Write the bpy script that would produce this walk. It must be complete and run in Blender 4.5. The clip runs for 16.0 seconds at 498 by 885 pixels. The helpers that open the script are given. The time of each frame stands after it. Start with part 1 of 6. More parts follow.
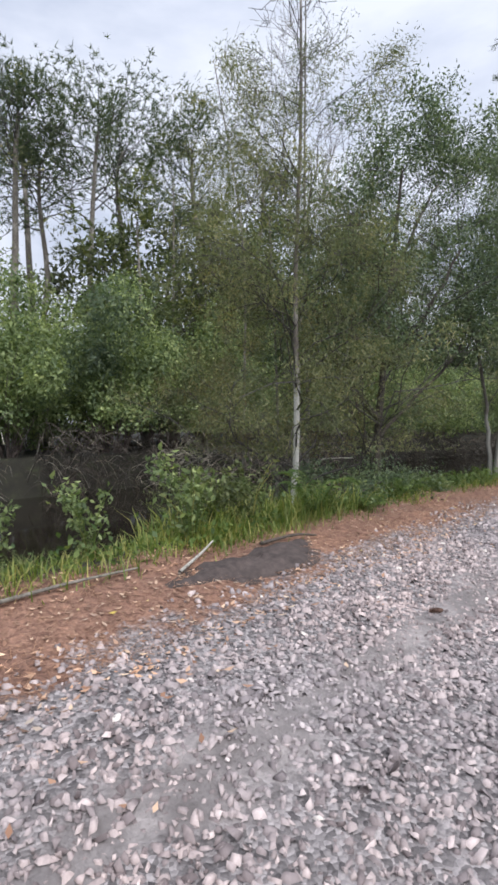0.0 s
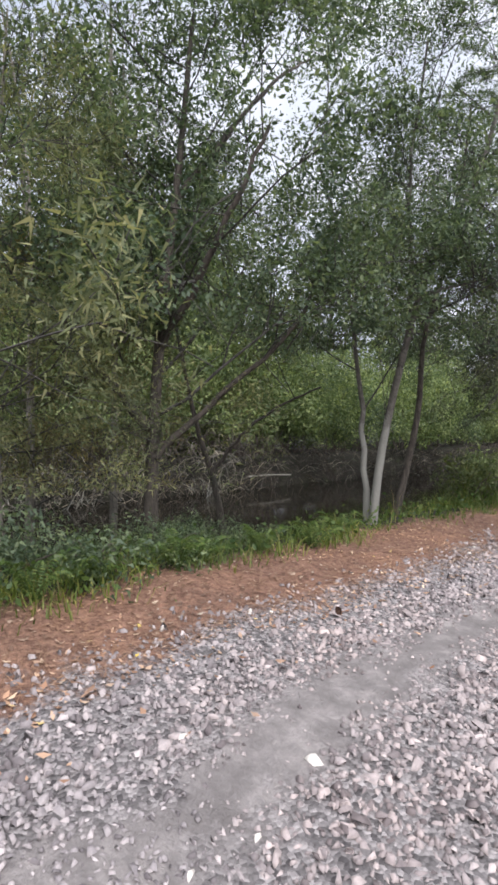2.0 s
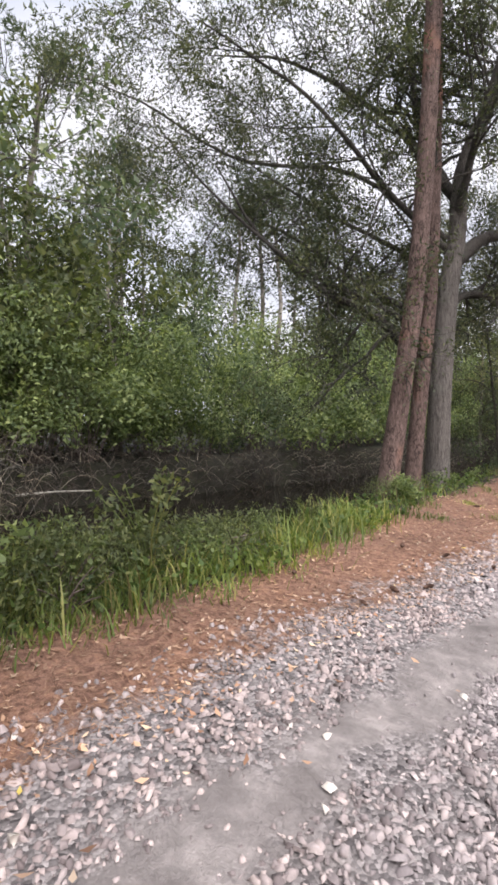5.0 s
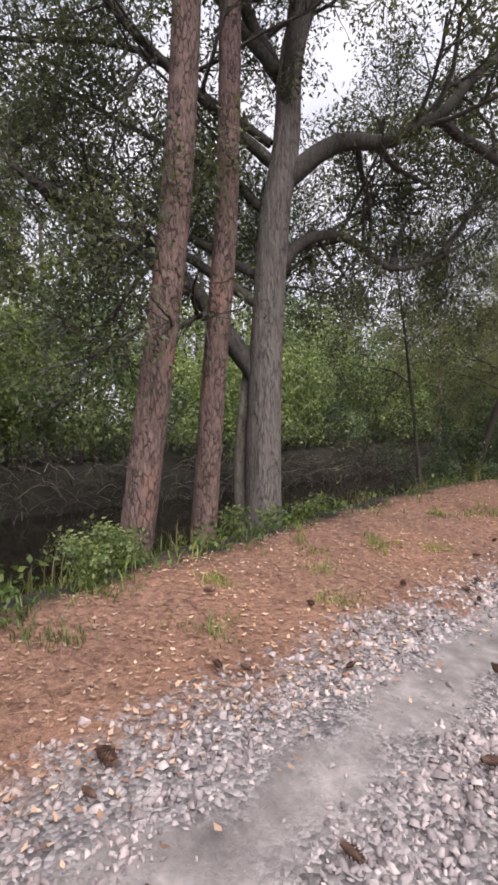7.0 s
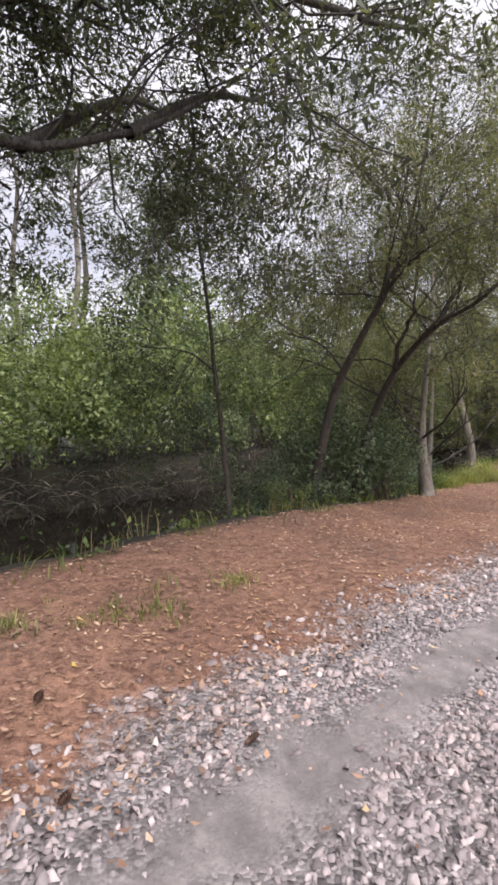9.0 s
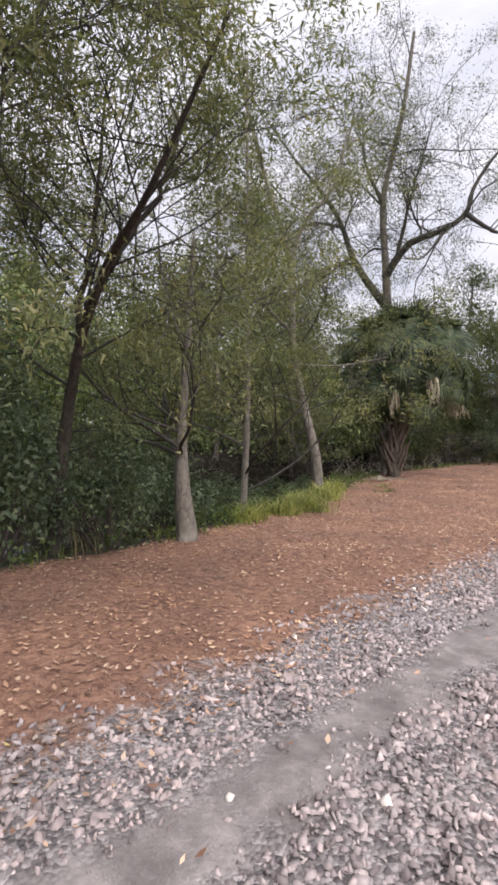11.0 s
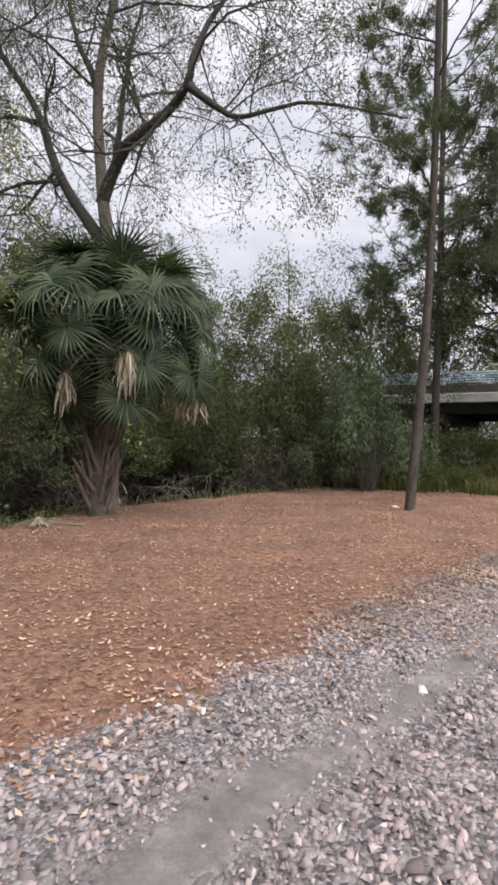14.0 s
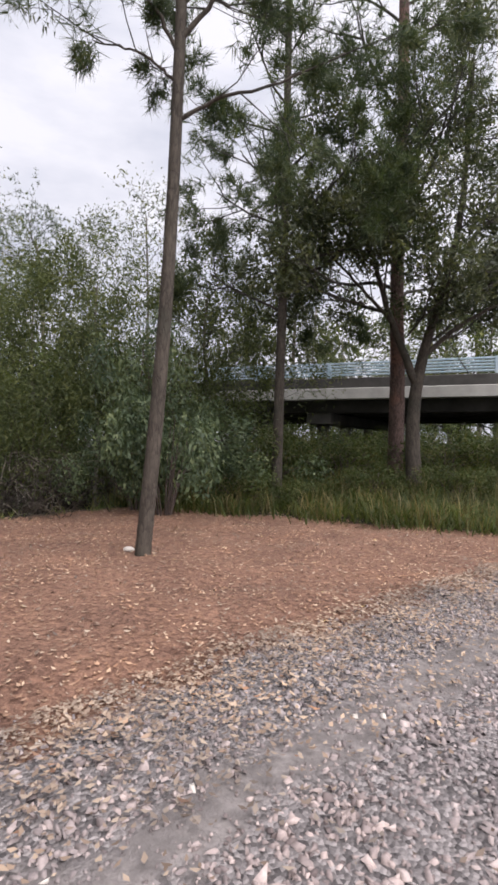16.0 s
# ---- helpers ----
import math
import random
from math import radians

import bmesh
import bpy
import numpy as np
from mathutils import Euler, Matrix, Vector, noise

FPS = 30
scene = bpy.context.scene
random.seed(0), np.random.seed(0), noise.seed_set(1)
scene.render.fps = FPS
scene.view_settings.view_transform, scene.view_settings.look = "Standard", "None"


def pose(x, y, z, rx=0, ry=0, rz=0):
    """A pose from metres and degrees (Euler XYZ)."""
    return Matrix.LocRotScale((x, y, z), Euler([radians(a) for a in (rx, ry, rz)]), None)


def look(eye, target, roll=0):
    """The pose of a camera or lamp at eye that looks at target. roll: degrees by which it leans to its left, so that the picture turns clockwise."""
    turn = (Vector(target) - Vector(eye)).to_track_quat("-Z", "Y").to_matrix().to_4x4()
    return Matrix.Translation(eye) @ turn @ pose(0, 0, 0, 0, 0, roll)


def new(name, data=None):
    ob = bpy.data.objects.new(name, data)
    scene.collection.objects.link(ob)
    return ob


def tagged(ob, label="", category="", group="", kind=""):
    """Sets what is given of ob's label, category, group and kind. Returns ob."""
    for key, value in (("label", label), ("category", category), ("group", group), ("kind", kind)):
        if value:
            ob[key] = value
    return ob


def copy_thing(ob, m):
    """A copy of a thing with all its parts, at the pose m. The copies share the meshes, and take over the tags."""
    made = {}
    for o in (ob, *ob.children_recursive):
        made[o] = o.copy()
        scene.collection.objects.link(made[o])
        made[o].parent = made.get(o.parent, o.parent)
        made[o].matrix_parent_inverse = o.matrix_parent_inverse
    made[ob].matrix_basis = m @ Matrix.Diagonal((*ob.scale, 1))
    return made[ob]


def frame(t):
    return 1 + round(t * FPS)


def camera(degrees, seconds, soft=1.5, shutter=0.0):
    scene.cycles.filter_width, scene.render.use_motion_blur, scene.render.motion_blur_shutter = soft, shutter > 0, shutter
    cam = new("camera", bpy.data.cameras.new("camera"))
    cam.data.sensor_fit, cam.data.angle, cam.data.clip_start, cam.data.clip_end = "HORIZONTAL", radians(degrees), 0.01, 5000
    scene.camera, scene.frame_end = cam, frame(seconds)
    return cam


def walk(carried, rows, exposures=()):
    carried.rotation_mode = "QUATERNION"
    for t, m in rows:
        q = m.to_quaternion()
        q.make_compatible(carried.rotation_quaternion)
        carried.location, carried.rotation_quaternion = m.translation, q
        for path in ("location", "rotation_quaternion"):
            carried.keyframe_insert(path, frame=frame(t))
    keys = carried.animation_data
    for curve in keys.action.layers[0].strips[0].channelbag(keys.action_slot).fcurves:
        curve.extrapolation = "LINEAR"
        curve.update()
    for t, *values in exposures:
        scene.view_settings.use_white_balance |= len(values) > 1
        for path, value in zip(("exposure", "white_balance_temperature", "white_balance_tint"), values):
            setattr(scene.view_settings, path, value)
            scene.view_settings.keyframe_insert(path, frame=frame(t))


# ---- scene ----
cam = camera(49.4, 16.0, soft=3.0)
PATH = [
    (0.0, (0.000, 0.000, 1.335), (-6.687, 7.425, 0.949), -0.45),
    (0.5, (0.002, 1.163, 1.349), (-6.815, 8.470, 0.981), 0.01),
    (1.0, (-0.006, 2.377, 1.351), (-6.875, 9.638, 1.054), -0.01),
    (1.5, (-0.005, 3.636, 1.370), (-6.875, 10.898, 1.090), -0.01),
    (2.0, (-0.026, 4.838, 1.363), (-6.909, 12.089, 1.119), -0.21),
    (2.5, (-0.039, 6.071, 1.346), (-6.897, 13.346, 1.119), -0.10),
    (3.0, (-0.044, 7.350, 1.346), (-6.888, 14.637, 1.119), -0.20),
    (3.5, (-0.039, 8.563, 1.340), (-6.870, 15.862, 1.112), -0.29),
    (6.0, (-0.039, 14.338, 1.411), (-6.993, 21.513, 1.004), -0.57),
    (6.5, (-0.038, 15.435, 1.418), (-6.955, 22.646, 1.028), -0.75),
    (7.0, (-0.037, 16.575, 1.424), (-6.904, 23.835, 1.050), -0.84),
    (7.5, (-0.021, 17.758, 1.428), (-6.811, 25.089, 1.037), -0.91),
    (8.0, (0.010, 18.883, 1.424), (-6.677, 26.308, 1.032), -1.08),
    (8.5, (0.076, 20.029, 1.421), (-6.467, 27.581, 1.027), -1.34),
    (9.0, (0.158, 21.218, 1.416), (-6.212, 28.917, 1.021), -1.28),
    (9.5, (0.274, 22.342, 1.425), (-5.933, 30.172, 1.012), -1.33),
    (10.0, (0.406, 23.509, 1.412), (-5.621, 31.476, 0.980), -1.48),
    (12.5, (1.395, 29.486, 1.289), (-3.859, 37.994, 1.201), 0.33),
    (13.0, (1.664, 30.706, 1.285), (-3.486, 39.278, 1.180), 0.34),
    (13.5, (1.966, 31.959, 1.300), (-3.033, 40.619, 1.178), 0.45),
    (14.0, (2.254, 33.148, 1.286), (-2.609, 41.886, 1.183), 0.36),
    (14.5, (2.604, 34.343, 1.292), (-2.121, 43.156, 1.207), 0.27),
    (15.0, (2.977, 35.607, 1.289), (-1.610, 44.493, 1.222), 0.47),
    (15.5, (3.349, 36.783, 1.286), (-1.082, 45.748, 1.255), 0.58),
    (16.0, (3.759, 38.004, 1.292), (-0.530, 47.038, 1.263), 0.49),
]
walk(cam, [(t, look(eye, target, roll)) for t, eye, target, roll in PATH],
     exposures=[(0.0, 0.30, 6000, 12), (2.0, 0.50, 6120, 12), (3.5, 0.74, 6350, 12), (6.5, 0.56, 6500, 18), (10.0, 0.52, 6450, 18), (12.5, 0.28, 6450, 15), (16.0, 0.32, 6450, 16)])

# ---- light: a bright overcast sky and a wide, weak sun ----
world = bpy.data.worlds.new("overcast_sky")
scene.world = world
world.use_nodes = True
wn, wl = world.node_tree.nodes, world.node_tree.links
wn.clear()
w_out = wn.new("ShaderNodeOutputWorld")
w_bg = wn.new("ShaderNodeBackground")
w_sky = wn.new("ShaderNodeTexSky")
w_sky.sky_type, w_sky.sun_disc = "NISHITA", False
w_sky.sun_elevation, w_sky.sun_rotation = radians(52), radians(70)
w_sky.air_density, w_sky.dust_density = 1.0, 3.0
w_coord = wn.new("ShaderNodeTexCoord")
w_map = wn.new("ShaderNodeMapping")
w_map.inputs["Scale"].default_value = (1.0, 1.0, 3.0)
w_noise = wn.new("ShaderNodeTexNoise")
w_noise.inputs["Scale"].default_value = 2.2
w_noise.inputs["Detail"].default_value = 6.0
w_noise.inputs["Roughness"].default_value = 0.55
w_ramp = wn.new("ShaderNodeValToRGB")
w_ramp.color_ramp.elements[0].position = 0.34
w_ramp.color_ramp.elements[0].color = (6.6, 7.0, 7.9, 1)
w_ramp.color_ramp.elements[1].position = 0.58
w_ramp.color_ramp.elements[1].color = (10.0, 10.1, 10.5, 1)
w_mix = wn.new("ShaderNodeMixRGB")
w_mix.inputs[0].default_value = 0.88
wl.new(w_coord.outputs["Generated"], w_map.inputs["Vector"])
wl.new(w_map.outputs[0], w_noise.inputs["Vector"])
wl.new(w_noise.outputs["Fac"], w_ramp.inputs[0])
wl.new(w_sky.outputs[0], w_mix.inputs[1])
wl.new(w_ramp.outputs[0], w_mix.inputs[2])
# an overcast sky is brightest overhead
w_sep = wn.new("ShaderNodeSeparateXYZ")
wl.new(w_coord.outputs["Generated"], w_sep.inputs[0])
w_up = wn.new("ShaderNodeValToRGB")
for e, (p, c) in zip((w_up.color_ramp.elements[0], w_up.color_ramp.elements[1], w_up.color_ramp.elements.new(0.62)), ((0.0, 0.56), (1.0, 2.0), (0.62, 0.62))):
    e.position, e.color = p, (c, c, c, 1)
wl.new(w_sep.outputs["Z"], w_up.inputs[0])
w_mul = wn.new("ShaderNodeMixRGB")
w_mul.blend_type = "MULTIPLY"
w_mul.inputs[0].default_value = 1.0
wl.new(w_mix.outputs[0], w_mul.inputs[1])
wl.new(w_up.outputs[0], w_mul.inputs[2])
wl.new(w_mul.outputs[0], w_bg.inputs["Color"])
w_bg.inputs["Strength"].default_value = 0.14
wl.new(w_bg.outputs[0], w_out.inputs[0])

sun = new("sun", bpy.data.lights.new("sun", "SUN"))
sun.data.energy, sun.data.angle, sun.data.color = 4.3, radians(65), (1.0, 0.97, 0.93)
sun.matrix_world = look((14, 8, 20), (0, 14, 0))


# ---- materials ----
def mat_nodes(name, rough=0.8):
    m = bpy.data.materials.new(name)
    m.use_nodes = True
    n, l = m.node_tree.nodes, m.node_tree.links
    b = n["Principled BSDF"]
    b.inputs["Roughness"].default_value = rough
    b.inputs["Specular IOR Level"].default_value = 0.3
    return m, n, l, b


def ramp_node(n, stops, interp="LINEAR"):
    r = n.new("ShaderNodeValToRGB")
    r.color_ramp.interpolation = interp
    while len(r.color_ramp.elements) < len(stops):
        r.color_ramp.elements.new(0.5)
    for e, (p, c) in zip(r.color_ramp.elements, stops):
        e.position, e.color = p, (*c, 1)
    return r


def noise_node(n, l, vec, scale, detail=4.0, rough=0.55, distort=0.0):
    t = n.new("ShaderNodeTexNoise")
    t.inputs["Scale"].default_value = scale
    t.inputs["Detail"].default_value = detail
    t.inputs["Roughness"].default_value = rough
    t.inputs["Distortion"].default_value = distort
    if vec:
        l.new(vec, t.inputs["Vector"])
    return t


def mix_node(n, l, fac, a, b, mode="MIX"):
    x = n.new("ShaderNodeMixRGB")
    x.blend_type = mode
    for s, v in zip(x.inputs, (fac, a, b)):
        if isinstance(v, bpy.types.NodeSocket):
            l.new(v, s)
        elif isinstance(v, tuple):
            s.default_value = (*v, 1)
        else:
            s.default_value = v
    return x.outputs[0]


def math_node(n, l, op, a, b=0.0, clamp=False):
    x = n.new("ShaderNodeMath")
    x.operation, x.use_clamp = op, clamp
    for s, v in zip(x.inputs, (a, b)):
        if isinstance(v, bpy.types.NodeSocket):
            l.new(v, s)
        else:
            s.default_value = v
    return x.outputs[0]


def step_node(n, l, v, lo, hi):
    x = n.new("ShaderNodeMapRange")
    x.interpolation_type = "SMOOTHSTEP"
    l.new(v, x.inputs[0])
    x.inputs[1].default_value, x.inputs[2].default_value = lo, hi
    return x.outputs[0]


def bump_node(n, l, b, height, strength, dist):
    x = n.new("ShaderNodeBump")
    x.inputs["Strength"].default_value, x.inputs["Distance"].default_value = strength, dist
    l.new(height, x.inputs["Height"])
    l.new(x.outputs[0], b.inputs["Normal"])


def leaf_material(name, stops, gloss=0.45, through_part=0.45):
    """Leaves: each one has its own tint, light shines through them in part."""
    m, n, l, b = mat_nodes(name, gloss)
    geo = n.new("ShaderNodeNewGeometry")
    tint = ramp_node(n, stops)
    l.new(geo.outputs["Random Per Island"], tint.inputs[0])
    tc = n.new("ShaderNodeTexCoord")
    big = noise_node(n, l, tc.outputs["Object"], 1.3, 4.0)
    shift = ramp_node(n, [(0.32, (0.52, 0.58, 0.58)), (0.68, (1.32, 1.24, 1.0))])
    l.new(big.outputs["Fac"], shift.inputs[0])
    col = mix_node(n, l, 1.0, tint.outputs[0], shift.outputs[0], "MULTIPLY")
    l.new(col, b.inputs["Base Color"])
    b.inputs["Specular IOR Level"].default_value = 0.35
    tr = n.new("ShaderNodeBsdfTranslucent")
    warm = mix_node(n, l, 1.0, col, (1.12, 1.15, 0.72), "MULTIPLY")
    l.new(warm, tr.inputs["Color"])
    mx = n.new("ShaderNodeMixShader")
    mx.inputs[0].default_value = through_part
    l.new(b.outputs[0], mx.inputs[1])
    l.new(tr.outputs[0], mx.inputs[2])
    l.new(mx.outputs[0], n["Material Output"].inputs["Surface"])
    return m


def bark_material(name, dark, light, stretch=(14, 14, 3), patch=None, depth=0.012, lichen=None, crack=0.6, lichen_top=2.7):
    m, n, l, b = mat_nodes(name, 0.9)
    tc = n.new("ShaderNodeTexCoord")
    mp = n.new("ShaderNodeMapping")
    mp.inputs["Scale"].default_value = stretch
    l.new(tc.outputs["Object"], mp.inputs["Vector"])
    a = noise_node(n, l, mp.outputs[0], 1.6, 6.0, 0.65, 0.6)
    v = n.new("ShaderNodeTexVoronoi")
    v.feature = "DISTANCE_TO_EDGE"
    v.inputs["Scale"].default_value = 1.1
    bent = mix_node(n, l, 1.0, mp.outputs[0], noise_node(n, l, mp.outputs[0], 0.8, 5.0, 0.7).outputs["Color"], "ADD")
    l.new(bent, v.inputs["Vector"])
    r = ramp_node(n, [(0.25, dark), (0.75, light)])
    l.new(a.outputs["Fac"], r.inputs[0])
    big = noise_node(n, l, tc.outputs["Object"], 1.3, 3.0)
    spot = step_node(n, l, big.outputs["Fac"], 0.5, 0.68)
    col = mix_node(n, l, spot, r.outputs[0], patch or tuple(0.75 * c for c in light))
    # cracks come and go along the trunk
    open_n = noise_node(n, l, mp.outputs[0], 0.5, 4.0, 0.6)
    edge = step_node(n, l, math_node(n, l, "ADD", v.outputs["Distance"], math_node(n, l, "MULTIPLY", step_node(n, l, open_n.outputs["Fac"], 0.45, 0.62), 0.1)), 0.0, 0.13)
    col = mix_node(n, l, math_node(n, l, "ADD", math_node(n, l, "MULTIPLY", edge, crack), 1.0 - crack), tuple(0.8 * c for c in dark), col)
    if lichen:
        # pale lichen grows on the lower trunk, in broken patches
        sx = n.new("ShaderNodeSeparateXYZ")
        l.new(tc.outputs["Object"], sx.inputs[0])
        ragged = math_node(n, l, "ADD", sx.outputs["Z"], math_node(n, l, "MULTIPLY", noise_node(n, l, tc.outputs["Object"], 6.0, 5.0, 0.7).outputs["Fac"], 1.2))
        col = mix_node(n, l, step_node(n, l, ragged, lichen_top, lichen_top - 0.6), col, lichen)
    l.new(col, b.inputs["Base Color"])
    h = math_node(n, l, "ADD", a.outputs["Fac"], edge)
    bump_node(n, l, b, h, 0.8, depth)
    return m


def plain_material(name, a, b_, scale=6.0, rough=0.7, metal=0.0, bump=0.004):
    m, n, l, b = mat_nodes(name, rough)
    tc = n.new("ShaderNodeTexCoord")
    t = noise_node(n, l, tc.outputs["Object"], scale, 6.0, 0.65)
    r = ramp_node(n, [(0.3, a), (0.7, b_)])
    l.new(t.outputs["Fac"], r.inputs[0])
    l.new(r.outputs[0], b.inputs["Base Color"])
    b.inputs["Metallic"].default_value = metal
    bump_node(n, l, b, t.outputs["Fac"], 0.5, bump)
    return m


M_OAK_LEAF = leaf_material("oak_leaf", [(0.0, (0.045, 0.056, 0.038)), (0.6, (0.078, 0.094, 0.058)), (1.0, (0.14, 0.15, 0.09))])
M_DARK_LEAF = leaf_material("laurel_leaf", [(0.0, (0.058, 0.086, 0.056)), (0.6, (0.106, 0.148, 0.092)), (1.0, (0.205, 0.250, 0.150))], 0.52)
M_VINE_LEAF = leaf_material("vine_leaf", [(0.0, (0.085, 0.122, 0.052)), (0.6, (0.170, 0.226, 0.098)), (1.0, (0.340, 0.400, 0.190))], 0.5)
M_FEATHER = leaf_material("cypress_spray", [(0.0, (0.099, 0.118, 0.065)), (0.6, (0.162, 0.179, 0.099)), (1.0, (0.258, 0.249, 0.140))], 0.7)
M_BROWN_SPRAY = leaf_material("browned_spray", [(0.0, (0.114, 0.096, 0.053)), (0.6, (0.175, 0.149, 0.074)), (1.0, (0.245, 0.210, 0.105))], 0.7)
M_PINE = leaf_material("pine_needles", [(0.0, (0.040, 0.062, 0.034)), (0.6, (0.070, 0.100, 0.050)), (1.0, (0.130, 0.150, 0.075))], 0.5, 0.35)
M_LIGHT_LEAF = leaf_material("willow_leaf", [(0.0, (0.055, 0.074, 0.033)), (0.6, (0.10, 0.124, 0.055)), (1.0, (0.175, 0.19, 0.082))], 0.55)
M_GRASS = leaf_material("grass_blade", [(0.0, (0.090, 0.138, 0.037)), (0.6, (0.165, 0.220, 0.060)), (1.0, (0.329, 0.302, 0.120))], 0.55)
M_FERN = leaf_material("fern_frond", [(0.0, (0.053, 0.095, 0.027)), (0.6, (0.095, 0.147, 0.044)), (1.0, (0.158, 0.199, 0.062))], 0.5)
M_CLUMP = leaf_material("pale_grass", [(0.0, (0.15, 0.18, 0.06)), (0.6, (0.25, 0.275, 0.10)), (1.0, (0.40, 0.40, 0.19))], 0.55)
M_RISE = leaf_material("tall_grass", [(0.0, (0.05, 0.075, 0.025)), (0.6, (0.09, 0.12, 0.04)), (1.0, (0.17, 0.155, 0.075))], 0.6)
M_DRY = leaf_material("dry_grass", [(0.0, (0.14, 0.11, 0.06)), (0.6, (0.22, 0.18, 0.10)), (1.0, (0.32, 0.27, 0.16))], 0.7)
M_PALM = leaf_material("palm_leaf", [(0.0, (0.034, 0.056, 0.034)), (0.6, (0.062, 0.092, 0.052)), (1.0, (0.132, 0.165, 0.09))], 0.5, 0.25)
M_PALM_DEAD = leaf_material("dead_palm_leaf", [(0.0, (0.18, 0.15, 0.12)), (0.6, (0.31, 0.28, 0.24)), (1.0, (0.48, 0.45, 0.40))], 0.7, 0.15)
M_LITTER = leaf_material("fallen_leaf", [(0.0, (0.158, 0.086, 0.063)), (0.45, (0.298, 0.177, 0.133)), (0.8, (0.428, 0.291, 0.230)), (0.993, (0.539, 0.419, 0.351)), (1.0, (0.512, 0.382, 0.072))], 0.75, 0.05)
M_TAN = leaf_material("tan_leaf", [(0.0, (0.16, 0.112, 0.095)), (0.5, (0.265, 0.198, 0.172)), (1.0, (0.41, 0.325, 0.285))], 0.75, 0.05)
M_NEEDLE = leaf_material("fallen_needle", [(0.0, (0.12, 0.063, 0.044)), (0.6, (0.23, 0.132, 0.095)), (1.0, (0.35, 0.22, 0.165))], 0.75, 0.05)
M_PINE_BARK = bark_material("pine_bark", (0.045, 0.03, 0.026), (0.22, 0.15, 0.13), (24, 24, 8), (0.25, 0.135, 0.10), 0.02, None, 0.85)
M_OAK_BARK = bark_material("oak_bark", (0.055, 0.048, 0.043), (0.21, 0.187, 0.17), (38, 38, 5.5), (0.135, 0.13, 0.112), 0.016, None, 0.8)
# darker than the trunk: the limbs' underside shade is painted into the bark
M_SHADED_LIMB_BARK = bark_material("shaded_limb_bark", (0.03, 0.027, 0.024), (0.10, 0.09, 0.08), (26, 26, 7), (0.075, 0.07, 0.06), 0.01)
M_GREY_BARK = bark_material("grey_bark", (0.08, 0.07, 0.058), (0.24, 0.215, 0.18), (16, 16, 5), (0.30, 0.28, 0.24), 0.006)
M_PALE_BARK = bark_material("pale_lichen_bark", (0.16, 0.145, 0.12), (0.42, 0.40, 0.35), (12, 12, 9), (0.55, 0.54, 0.50), 0.004)
M_LICHEN_BARK = bark_material("lichened_bark", (0.07, 0.06, 0.05), (0.20, 0.175, 0.15), (14, 14, 9), (0.24, 0.22, 0.19), 0.004, (0.42, 0.41, 0.37))
M_STEM_BARK = bark_material("blotched_stem_bark", (0.045, 0.04, 0.034), (0.13, 0.117, 0.10), (14, 14, 9), (0.17, 0.16, 0.142), 0.004, (0.21, 0.202, 0.18), 0.6, 2.0)
M_DARK_BARK = bark_material("dark_wet_bark", (0.03, 0.025, 0.02), (0.11, 0.092, 0.076), (18, 18, 5), (0.045, 0.045, 0.035), 0.006)
M_TWIG = plain_material("dead_twig", (0.055, 0.042, 0.037), (0.16, 0.125, 0.11), 8.0, 0.9)
M_BRUSH = leaf_material("dead_brush_twig", [(0.0, (0.022, 0.017, 0.015)), (0.6, (0.065, 0.052, 0.046)), (0.82, (0.11, 0.092, 0.084)), (1.0, (0.27, 0.245, 0.225))], 0.9, 0.02)
M_PALE_BRUSH = leaf_material("bleached_brush_twig", [(0.0, (0.05, 0.04, 0.036)), (0.45, (0.14, 0.12, 0.108)), (1.0, (0.36, 0.33, 0.30))], 0.9, 0.02)
M_BOOT = bark_material("palm_boot", (0.06, 0.045, 0.035), (0.19, 0.145, 0.115), (10, 10, 4), (0.12, 0.09, 0.075), 0.012)
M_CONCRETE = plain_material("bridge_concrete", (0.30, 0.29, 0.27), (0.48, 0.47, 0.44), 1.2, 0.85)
# the dark curb's concrete; also carries the shade painted under the deck
M_DARK_CONCRETE = plain_material("curb_and_shaded_concrete", (0.045, 0.042, 0.04), (0.10, 0.095, 0.088), 1.5, 0.9)
M_RAIL = plain_material("bridge_rail_metal", (0.30, 0.42, 0.50), (0.50, 0.60, 0.66), 3.0, 0.5, 0.2)
M_SOIL = plain_material("dark_wet_soil", (0.028, 0.022, 0.02), (0.075, 0.058, 0.052), 14.0, 0.95, 0.0, 0.02)
M_CONE = plain_material("pine_cone", (0.045, 0.025, 0.018), (0.12, 0.07, 0.05), 30.0, 0.8)
M_PALE_STONE = plain_material("pale_stone", (0.45, 0.40, 0.36), (0.62, 0.58, 0.53), 12.0, 0.8)


